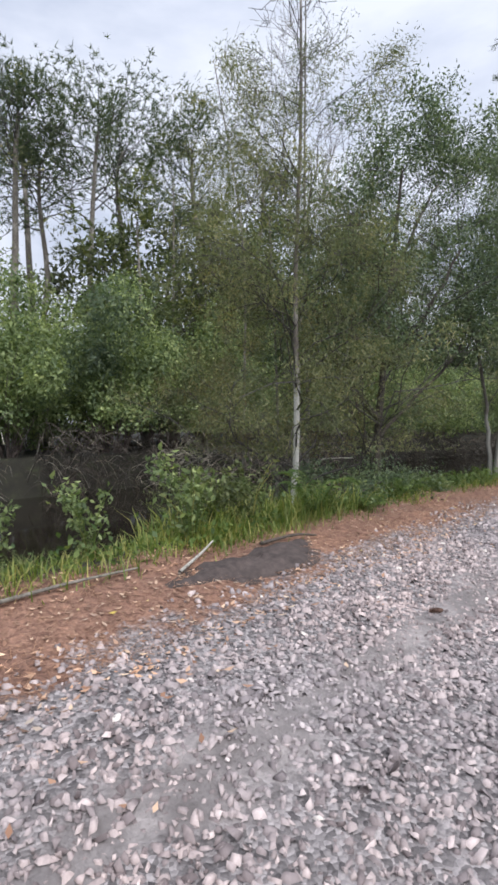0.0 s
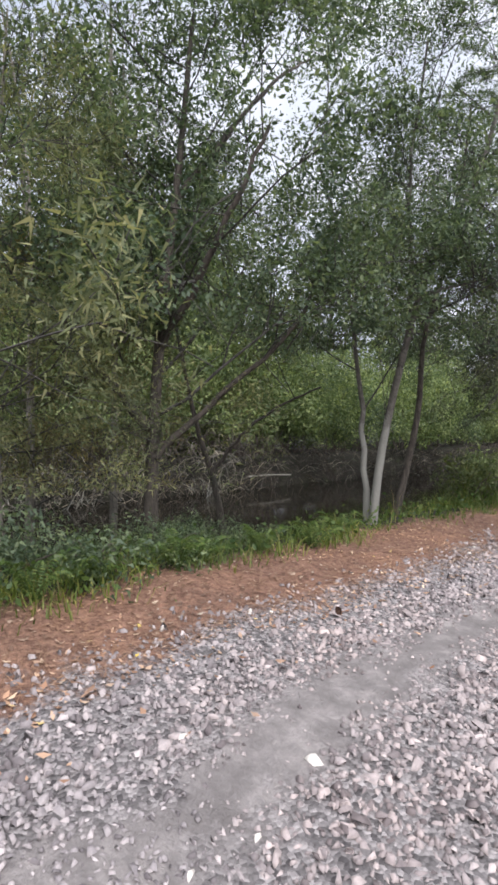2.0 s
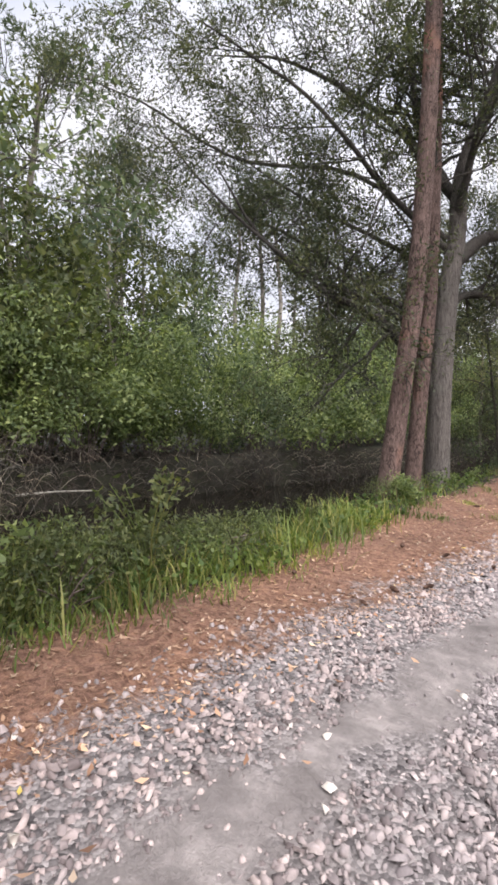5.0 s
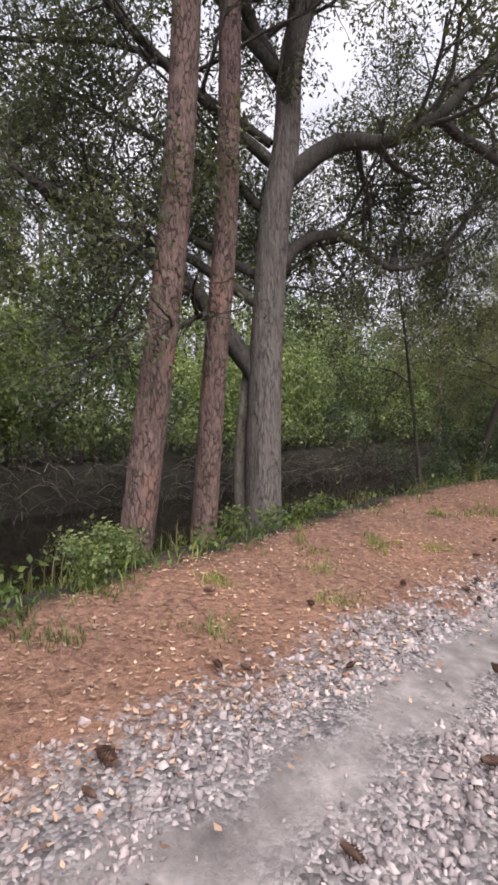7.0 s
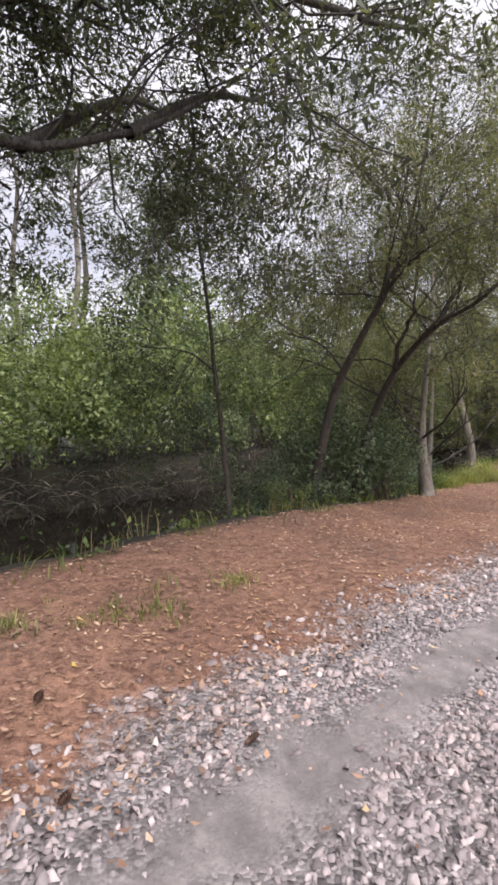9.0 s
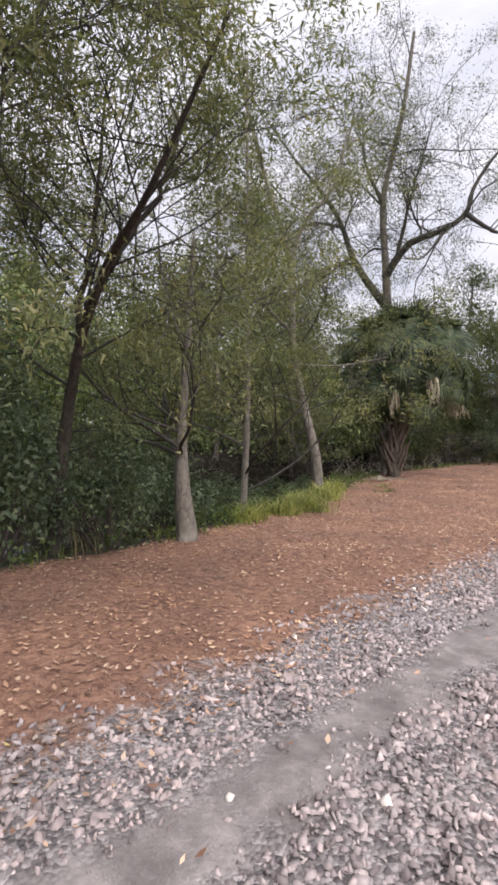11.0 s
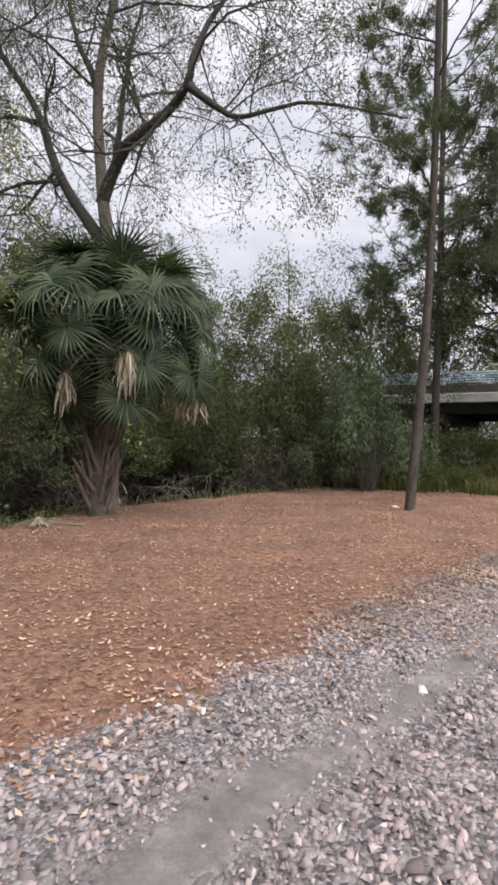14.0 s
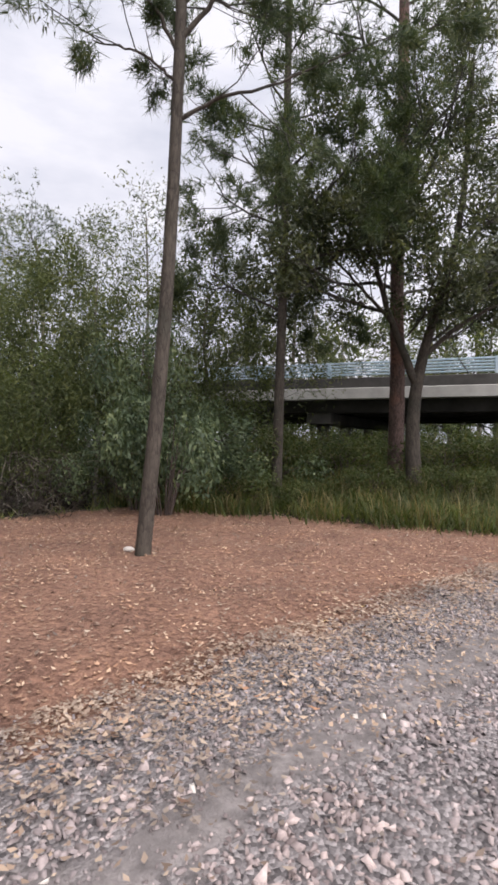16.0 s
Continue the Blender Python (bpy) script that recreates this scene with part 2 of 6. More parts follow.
def stone_material():
    m, n, l, b = mat_nodes("crushed_stone", 0.85)
    geo = n.new("ShaderNodeNewGeometry")
    tint = ramp_node(n, [(0.0, (0.115, 0.101, 0.102)), (0.3, (0.212, 0.192, 0.191)), (0.65, (0.298, 0.270, 0.265)), (0.92, (0.37, 0.333, 0.322)), (1.0, (0.47, 0.425, 0.41))])
    l.new(geo.outputs["Random Per Island"], tint.inputs[0])
    tc = n.new("ShaderNodeTexCoord")
    t = noise_node(n, l, tc.outputs["Object"], 45.0, 5.0, 0.7)
    r = ramp_node(n, [(0.3, (0.78, 0.77, 0.78)), (0.7, (1.15, 1.12, 1.1))])
    l.new(t.outputs["Fac"], r.inputs[0])
    big = noise_node(n, l, tc.outputs["Object"], 0.8, 3.0)
    r2 = ramp_node(n, [(0.35, (0.93, 0.93, 0.95)), (0.65, (1.07, 0.99, 0.96))])
    l.new(big.outputs["Fac"], r2.inputs[0])
    col = mix_node(n, l, 1.0, tint.outputs[0], r.outputs[0], "MULTIPLY")
    col = mix_node(n, l, 1.0, col, r2.outputs[0], "MULTIPLY")
    l.new(col, b.inputs["Base Color"])
    bump_node(n, l, b, t.outputs["Fac"], 0.5, 0.004)
    return m


M_STONE = stone_material()


def ground_material():
    """Crushed stone and wheel track, brown needle litter, then dark mud and moss; the two distances are stored on the sheet."""
    m, n, l, b = mat_nodes("ground", 0.92)
    tc = n.new("ShaderNodeTexCoord")
    pos = tc.outputs["Object"]
    ea, ta, ba = n.new("ShaderNodeAttribute"), n.new("ShaderNodeAttribute"), n.new("ShaderNodeAttribute")
    ea.attribute_name, ta.attribute_name, ba.attribute_name = "edge", "track", "bank"
    rough_n = noise_node(n, l, pos, 2.2, 5.0, 0.65)
    fine = noise_node(n, l, pos, 28.0, 5.0, 0.7)
    wob = math_node(n, l, "MULTIPLY", math_node(n, l, "SUBTRACT", rough_n.outputs["Fac"], 0.5), 1.3)
    wob = math_node(n, l, "ADD", wob, math_node(n, l, "MULTIPLY", math_node(n, l, "SUBTRACT", fine.outputs["Fac"], 0.5), 0.35))
    # stone bed
    v = n.new("ShaderNodeTexVoronoi")
    v.inputs["Scale"].default_value = 48.0
    l.new(pos, v.inputs["Vector"])
    sr = ramp_node(n, [(0.0, (0.07, 0.063, 0.064)), (0.5, (0.175, 0.159, 0.157)), (1.0, (0.35, 0.318, 0.312))])
    sep = n.new("ShaderNodeSeparateColor")
    l.new(v.outputs["Color"], sep.inputs[0])
    l.new(sep.outputs[0], sr.inputs[0])
    # dusty wheel track
    tr = ramp_node(n, [(0.3, (0.115, 0.102, 0.098)), (0.5, (0.185, 0.166, 0.160)), (0.72, (0.32, 0.288, 0.275))])
    l.new(noise_node(n, l, pos, 5.0, 7.0, 0.7).outputs["Fac"], tr.inputs[0])
    tmask = step_node(n, l, math_node(n, l, "ADD", math_node(n, l, "ABSOLUTE", ta.outputs["Fac"]), math_node(n, l, "MULTIPLY", wob, 0.6)), 0.27, 0.06)
    col = mix_node(n, l, tmask, sr.outputs[0], tr.outputs[0])
    # needle litter
    mp = n.new("ShaderNodeMapping")
    mp.inputs["Scale"].default_value = (1.0, 1.0, 1.0)
    mp.inputs["Rotation"].default_value = (0, 0, 0.7)
    l.new(pos, mp.inputs["Vector"])
    str_n = noise_node(n, l, mp.outputs[0], 60.0, 4.0, 0.75, 1.5)
    lr = ramp_node(n, [(0.25, (0.095, 0.052, 0.037)), (0.5, (0.205, 0.117, 0.083)), (0.75, (0.33, 0.207, 0.150))])
    l.new(str_n.outputs["Fac"], lr.inputs[0])
    pr = ramp_node(n, [(0.3, (0.78, 0.76, 0.76)), (0.7, (1.15, 1.12, 1.08))])
    l.new(noise_node(n, l, pos, 1.1, 4.0).outputs["Fac"], pr.inputs[0])
    lit = mix_node(n, l, 1.0, lr.outputs[0], pr.outputs[0], "MULTIPLY")
    fl = ramp_node(n, [(0.38, (0.55, 0.50, 0.50)), (0.52, (1.0, 1.0, 1.0)), (0.68, (1.35, 1.30, 1.25))])
    l.new(noise_node(n, l, pos, 17.0, 4.0, 0.7, 0.8).outputs["Fac"], fl.inputs[0])
    lit = mix_node(n, l, 1.0, lit, fl.outputs[0], "MULTIPLY")
    emask = step_node(n, l, math_node(n, l, "ADD", ea.outputs["Fac"], wob), 0.12, -0.12)
    col = mix_node(n, l, emask, col, lit)
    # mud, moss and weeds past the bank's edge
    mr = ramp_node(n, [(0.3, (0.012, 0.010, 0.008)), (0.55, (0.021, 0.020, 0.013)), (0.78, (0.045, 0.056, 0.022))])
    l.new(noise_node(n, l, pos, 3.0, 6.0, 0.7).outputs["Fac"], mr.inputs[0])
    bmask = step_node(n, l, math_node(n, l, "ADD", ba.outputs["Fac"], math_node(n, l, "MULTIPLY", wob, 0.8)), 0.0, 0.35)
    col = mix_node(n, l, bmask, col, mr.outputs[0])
    l.new(col, b.inputs["Base Color"])
    grit = math_node(n, l, "MULTIPLY", v.outputs["Distance"], math_node(n, l, "SUBTRACT", 1.0, math_node(n, l, "MAXIMUM", emask, tmask)))
    h = math_node(n, l, "ADD", math_node(n, l, "MULTIPLY", grit, -2.0), math_node(n, l, "MULTIPLY", str_n.outputs["Fac"], 0.8))
    h = math_node(n, l, "ADD", h, fine.outputs["Fac"])
    bump_node(n, l, b, h, 0.7, 0.02)
    return m


def water_material():
    m, n, l, b = mat_nodes("dark_creek_water", 0.06)
    tc = n.new("ShaderNodeTexCoord")
    t = noise_node(n, l, tc.outputs["Object"], 1.2, 3.0)
    r = ramp_node(n, [(0.3, (0.006, 0.005, 0.004)), (0.7, (0.018, 0.015, 0.011))])
    l.new(t.outputs["Fac"], r.inputs[0])
    l.new(r.outputs[0], b.inputs["Base Color"])
    b.inputs["IOR"].default_value = 1.33
    b.inputs["Specular IOR Level"].default_value = 0.5
    w = noise_node(n, l, tc.outputs["Object"], 7.0, 2.0)
    bump_node(n, l, b, w.outputs["Fac"], 0.06, 0.02)
    return m


M_GROUND = ground_material()
M_WATER = water_material()


# ---- geometry helpers ----
def mesh_from(name, verts, quads=None, tris=None, mat=None, smooth=False):
    """A mesh from arrays of corners, four-sided and three-sided faces."""
    verts = np.asarray(verts, np.float32).reshape(-1, 3)
    quads = np.zeros((0, 4), np.int32) if quads is None else np.asarray(quads, np.int32).reshape(-1, 4)
    tris = np.zeros((0, 3), np.int32) if tris is None else np.asarray(tris, np.int32).reshape(-1, 3)
    me = bpy.data.meshes.new(name)
    me.vertices.add(len(verts))
    me.vertices.foreach_set("co", verts.ravel())
    me.loops.add(quads.size + tris.size)
    me.loops.foreach_set("vertex_index", np.concatenate([quads.ravel(), tris.ravel()]))
    me.polygons.add(len(quads) + len(tris))
    starts = np.concatenate([np.arange(len(quads)) * 4, quads.size + np.arange(len(tris)) * 3]).astype(np.int32)
    me.polygons.foreach_set("loop_start", starts)
    if smooth:
        me.polygons.foreach_set("use_smooth", np.ones(len(starts), bool))
    me.update(calc_edges=True)
    if mat:
        me.materials.append(mat)
    return me


class Pile:
    """Gathers corners and faces of many pieces into one mesh."""

    def __init__(self):
        self.v, self.q, self.t, self.n = [], [], [], 0

    def add(self, v, q=None, t=None):
        v = np.asarray(v, float).reshape(-1, 3)
        if q is not None and len(q):
            self.q.append(np.asarray(q).reshape(-1, 4) + self.n)
        if t is not None and len(t):
            self.t.append(np.asarray(t).reshape(-1, 3) + self.n)
        self.v.append(v)
        self.n += len(v)

    def mesh(self, name, mat, smooth=False):
        return mesh_from(name, np.concatenate(self.v), np.concatenate(self.q) if self.q else None,
                         np.concatenate(self.t) if self.t else None, mat, smooth)


def part(name, data, parent, label=""):
    ob = new(name, data)
    ob.parent = parent
    return tagged(ob, label) if label else ob


def thing(name, place, label, category, group="", kind=""):
    ob = new(name)
    ob.empty_display_size = 0.2
    ob.location = place
    return tagged(ob, label, category, group, kind)


def unit(v):
    return v / np.maximum(np.linalg.norm(v, axis=-1, keepdims=True), 1e-9)


def curve_points(ctrl, n):
    """A smooth line through control points."""
    c = np.asarray(ctrl, float)
    if len(c) == 2:
        return c[0] + np.linspace(0, 1, n)[:, None] * (c[1] - c[0])
    e = np.vstack([2 * c[0] - c[1], c, 2 * c[-1] - c[-2]])
    s = np.linspace(0, len(c) - 1 - 1e-6, n)
    i, f = s.astype(int), (s % 1)[:, None]
    a, b, d, g = e[i], e[i + 1], e[i + 2], e[i + 3]
    return 0.5 * (2 * b + (d - a) * f + (2 * a - 5 * b + 4 * d - g) * f**2 + (3 * b - a - 3 * d + g) * f**3)


def tube(pts, rad, k=6, lump=None):
    """A tapered tube along a line; lump(angle, run) gives the bark's relief as a share of the radius."""
    pts, rad = np.asarray(pts, float), np.asarray(rad, float)
    tan = unit(np.gradient(pts, axis=0))
    ref = np.array([1.0, 0.0, 0.0]) if abs(tan[:, 0]).mean() < 0.8 else np.array([0.0, 1.0, 0.0])
    side = unit(np.cross(tan, ref))
    up = np.cross(side, tan)
    ang = np.linspace(0, 2 * math.pi, k, endpoint=False)
    r = rad[:, None] * np.ones((1, k))
    if lump is not None:
        run = np.concatenate([[0], np.cumsum(np.linalg.norm(np.diff(pts, axis=0), axis=1))])
        r = r * (1 + lump(ang[None, :] + 0 * r, run[:, None] + 0 * r))
    v = pts[:, None] + r[..., None] * (np.cos(ang)[None, :, None] * side[:, None] + np.sin(ang)[None, :, None] * up[:, None])
    n = len(pts)
    i, j = np.meshgrid(np.arange(n - 1), np.arange(k), indexing="ij")
    a, b = i * k + j, i * k + (j + 1) % k
    return v.reshape(-1, 3), np.stack([a, b, b + k, a + k], -1).reshape(-1, 4)


def tube_mesh(name, ctrl, r0, r1, mat, n=14, k=10, lump=None, flare=0.0, wob=0.0, seed=0):
    pts = curve_points(ctrl, n)
    if wob:
        g = np.random.default_rng(seed)
        pts[1:-1] += g.normal(0, wob, (n - 2, 3)) * (1, 1, 0.3)
    s = np.linspace(0, 1, n)
    rad = r0 + (r1 - r0) * s + flare * r0 * np.exp(-s * n * 0.35)
    v, q = tube(pts, rad, k, lump)
    p = Pile()
    p.add(v, q)
    top = len(v) - k
    p.add(np.vstack([v[top:], pts[-1] + (pts[-1] - pts[-2]) * 0.2]), None, [[j, (j + 1) % k, k] for j in range(k)])
    return p.mesh(name, mat, True), pts, rad


def plates(seed, around, cell_h, amp):
    """Relief of plated bark: raised uneven cells with cracks between them."""
    g = np.random.default_rng(seed)
    jit = g.random((around, 64, 2))

    def lump(ang, run):
        x, y = ang / (2 * math.pi) * around, run / cell_h
        best, second = np.full(x.shape, 9.0), np.full(x.shape, 9.0)
        tone = np.zeros(x.shape)
        for di in (-1, 0, 1):
            for dj in (-1, 0, 1):
                ci, cj = np.floor(x).astype(int) + di, np.floor(y).astype(int) + dj
                o = jit[ci % around, cj % 64]
                d = np.hypot(x - ci - o[..., 0], (y - cj - o[..., 1]))
                closer = d < best
                second = np.where(closer, best, np.minimum(second, d))
                tone = np.where(closer, o[..., 0], tone)
                best = np.where(closer, d, best)
        return amp * (np.clip((second - best) * 3.5, 0, 1) - 0.6 + 0.35 * tone)

    return lump


def ridges(seed, around, amp):
    """Relief of furrowed bark: long, forking upright ridges."""
    g = np.random.default_rng(seed)
    ph = g.random(6) * 6.28

    def lump(ang, run):
        w = ang + 0.10 * np.sin(run * 5.3 + ph[0]) + 0.06 * np.sin(run * 13.0 + 3 * ang + ph[1])
        a = np.abs(np.sin(around / 2 * w + 0.8 * np.sin(run * 3.1 + ph[2])))
        b = np.abs(np.sin(around * 0.31 * w + 1.7 * np.sin(run * 2.2 + ph[3])))
        return amp * (np.sqrt(a) * 0.7 + b * 0.5 - 0.7) + 0.02 * np.sin(3 * ang + ph[4] + run)

    return lump


def grow(g, start, way, length, radius, level, opts, out, tips):
    """A branch with its smaller branches. out: (line, radii, level); tips: lines that bear leaves."""
    n = 5 if level > 1 else 4
    way = unit(np.asarray(way, float))
    pts = [np.asarray(start, float)]
    d = way
    for i in range(n - 1):
        d = unit(d + g.normal(0, opts.get("wander", 0.16), 3) + np.array([0, 0, opts.get("lift", 0.05)]))
        pts.append(pts[-1] + d * length / (n - 1))
    pts = np.array(pts)
    rad = radius * np.linspace(1, 0.45 if level > 0 else 0.3, n)
    out.append((pts, rad, level))
    if level == 0:
        tips.append(pts)
        return
    if level == 1:
        tips.append(pts[n // 2:])
    for c in range(g.integers(*opts.get("kids", (3, 6)))):
        f = g.uniform(0.3, 1.0)
        i = min(int(f * (n - 1)), n - 2)
        p = pts[i] + (pts[i + 1] - pts[i]) * (f * (n - 1) - i)
        side = unit(np.cross(pts[i + 1] - pts[i], g.normal(0, 1, 3)))
        axis = unit(pts[i + 1] - pts[i])
        a = g.uniform(*opts.get("fork", (0.5, 1.1)))
        grow(g, p, axis * math.cos(a) + side * math.sin(a), length * g.uniform(*opts.get("short", (0.45, 0.75))),
             radius * g.uniform(0.4, 0.6), level - 1, opts, out, tips)


def branch_mesh(name, lines, mat, thin=0.003):
    p = Pile()
    for pts, rad, level in lines:
        p.add(*tube(pts, np.maximum(rad, thin), 7 if rad[0] > 0.05 else 5 if rad[0] > 0.02 else 3))
    return p.mesh(name, mat, True)


def spots(g, tips, count, spread):
    """Places for leaves along the leafy lines, with the lines' directions."""
    lens = np.array([np.linalg.norm(t[-1] - t[0]) + 0.05 for t in tips])
    lens = lens * (0.08 + g.random(len(tips)) ** 2)
    pick = g.choice(len(tips), count, p=lens / lens.sum())
    a = np.array([t[0] for t in tips])[pick]
    m = np.array([t[len(t) // 2] for t in tips])[pick]
    b = np.array([t[-1] for t in tips])[pick]
    f = np.sqrt(g.random(count))[:, None] * 1.08
    p = np.where(f < 0.5, a + (m - a) * 2 * f, m + (b - m) * (2 * f - 1))
    return p + g.normal(0, spread, (count, 3)), unit(b - a)


def leaf_mesh(name, g, p, along, size, width, mat, droop=0.2, loose=1.0, fold=0.12, slip=False, face=None):
    """One folded leaf blade at each place; narrow ones are plain pointed slips."""
    n = len(p)
    a = unit(along * 0.6 + g.normal(0, loose, (n, 3)) + np.array([0, 0, -droop]))
    b = unit(np.cross(a, g.normal(0, 1, (n, 3)) + np.array([0, 0, 1.2])))
    if face is not None:
        c = unit(face + g.normal(0, 0.5, (n, 3)) + np.array([0, 0, 0.5]))
        a = unit(np.cross(c, g.normal(0, 1, (n, 3))) + np.array([0, 0, -droop]))
        b = unit(np.cross(c, a))
    c = np.cross(a, b)
    s = (size * g.uniform(0.6, 1.35, n))[:, None]
    w = s * width * 0.5
    if slip or width < 0.32:
        v = np.stack([p - b * w, p + b * w + c * w * 0.4, p + a * s], 1)
        return mesh_from(name, v, None, np.arange(3 * n).reshape(n, 3), mat)
    mid = p + a * s * 0.45 + c * s * fold
    v = np.stack([p, mid + b * w, p + a * s, mid - b * w], 1)
    q = np.arange(4 * n).reshape(n, 4)
    return mesh_from(name, v, q, None, mat)


def needle_mesh(name, g, p, along, length, mat, per=9, width=0.006):
    """A brush of needles at each place."""
    n = len(p)
    a = unit(np.repeat(along, per, 0) * 0.8 + g.normal(0, 0.75, (n * per, 3)))
    b = unit(np.cross(a, g.normal(0, 1, (n * per, 3)))) * width
    o = np.repeat(p, per, 0)
    s = (length * g.uniform(0.7, 1.15, n * per))[:, None]
    v = np.stack([o - b, o + b, o + a * s], 1)
    return mesh_from(name, v, None, np.arange(3 * n * per).reshape(-1, 3), mat)


# ---- the lie of the land ----
def sstep(a, b, v):
    t = np.clip((v - a) / (b - a), 0, 1)
    return t * t * (3 - 2 * t)


def trail_x(y):
    """The line of the trail: straight, then bending."""
    y = np.asarray(y, float)
    return 0.0094 * np.clip(y - 18, 0, 26) ** 2 + 0.4888 * np.clip(y - 44, 0, None)


def bank_x(y):
    return np.interp(y, [-8, 2, 7, 10, 15, 19, 23, 25.5, 28.5, 31, 33, 36, 40, 44, 48, 70], [-3.25, -3.1, -3.05, -2.78, -2.6, -3.15, -3.3, -3.3, -3.55, -3.6, -3.6, -4.0, -4.6, -3.4, -2.1, -2.0])


def stone_edge(y):
    """How far the crushed stone reaches from the trail's line."""
    return np.interp(y, [-8, 0, 4, 7, 9, 12, 15, 18.5, 21, 24, 27, 31, 35, 37, 40, 44, 60], [-2.15, -2.15, -2.3, -2.32, -2.0, -2.0, -1.98, -1.78, -1.68, -1.84, -1.88, -2.18, -2.15, -2.2, -2.5, -2.6, -2.7])


def track_u(y):
    return np.interp(y, [-8, 3, 5, 7, 8.8, 10, 18, 23, 31, 33, 37, 40, 46], [-1.32, -1.31, -1.35, -1.38, -1.25, -1.23, -1.18, -1.15, -1.2, -1.22, -1.39, -1.58, -1.75])


def far_x(y):
    """The water's far edge, which comes nearer along the walk."""
    return np.interp(y, [-10, 7, 16, 28, 40, 50, 70], [-13.4, -12.9, -11.9, -10.6, -10.0, -8.0, -7.4])


def land(x, y):
    """Height of the ground: a strip that rises to the bank, the creek's bed, the far bank, the rise before the bridge."""
    x, y = np.asarray(x, float), np.asarray(y, float)
    tx, bx = trail_x(y), bank_x(y)
    u = x - tx
    slope = 0.107 * (1 - sstep(24.0, 31.0, y))
    top = slope * np.clip(-u, -1.0, np.maximum(tx - bx, 0.5))
    rise = 0.75 * sstep(46.3, 53.5, y) * sstep(-4.0, -1.0, x) * (1 - 0.9 * sstep(-3.2, -1.0, u))
    top = top + rise
    w = bx - x
    near = top + (-1.15 - top) * sstep(0.15, 2.6, w) ** 1.5
    fx = far_x(y)
    far = -1.15 + 1.55 * sstep(0.0, 1.0, (fx + 0.3 - x) / 1.4)
    return np.where(x < fx + 0.5, np.maximum(far, near), near)


def fuzz(x, y):
    return 0.012 * np.sin(3.1 * x + 1.7 * np.sin(2.3 * y)) + 0.010 * np.sin(5.3 * y + 2.1 * np.sin(1.9 * x)) + 0.006 * np.sin(11 * x + 7 * y)


def ground_height(x, y):
    return float(land(x, y) + fuzz(x, y))


def make_ground():
    near_x = np.arange(-16, 5, 0.2)
    near_y = np.arange(-3, 56, 0.22)
    out_s = np.array([0.5, 1.2, 2.2, 4, 7, 12, 20, 35, 60, 100, 180, 320, 600, 1000])
    xs = np.concatenate([near_x[0] - out_s[::-1], near_x, near_x[-1] + out_s])
    ys = np.concatenate([near_y[0] - out_s[::-1], near_y, near_y[-1] + out_s])
    gx, gy = np.meshgrid(xs, ys, indexing="ij")
    z = land(gx, gy) + fuzz(gx, gy)
    v = np.stack([gx, gy, z], -1).reshape(-1, 3)
    ny = len(ys)
    i, j = np.meshgrid(np.arange(len(xs) - 1), np.arange(ny - 1), indexing="ij")
    a = i * ny + j
    me = mesh_from("ground", v, np.stack([a, a + ny, a + ny + 1, a + 1], -1).reshape(-1, 4), None, M_GROUND, True)
    u = gx - trail_x(gy)
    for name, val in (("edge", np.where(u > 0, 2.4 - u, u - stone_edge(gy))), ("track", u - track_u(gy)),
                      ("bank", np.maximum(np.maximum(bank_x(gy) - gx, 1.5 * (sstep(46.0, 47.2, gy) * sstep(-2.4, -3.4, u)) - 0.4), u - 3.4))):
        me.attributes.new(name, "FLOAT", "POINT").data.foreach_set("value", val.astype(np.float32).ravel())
    return tagged(new("ground", me), "flat ground of crushed stone, brown pine litter and muddy bank", "ground", kind="structure")


make_ground()
wy = np.arange(-60, 141, 10.0)
wv = np.array([[x, y, -0.55] for y in wy for x in (-40.0, -2.2)])
tagged(new("water", mesh_from("water", wv, [[2 * i, 2 * i + 1, 2 * i + 3, 2 * i + 2] for i in range(len(wy) - 1)], None, M_WATER)),
       "dark still creek water between overgrown banks", "water", kind="structure")


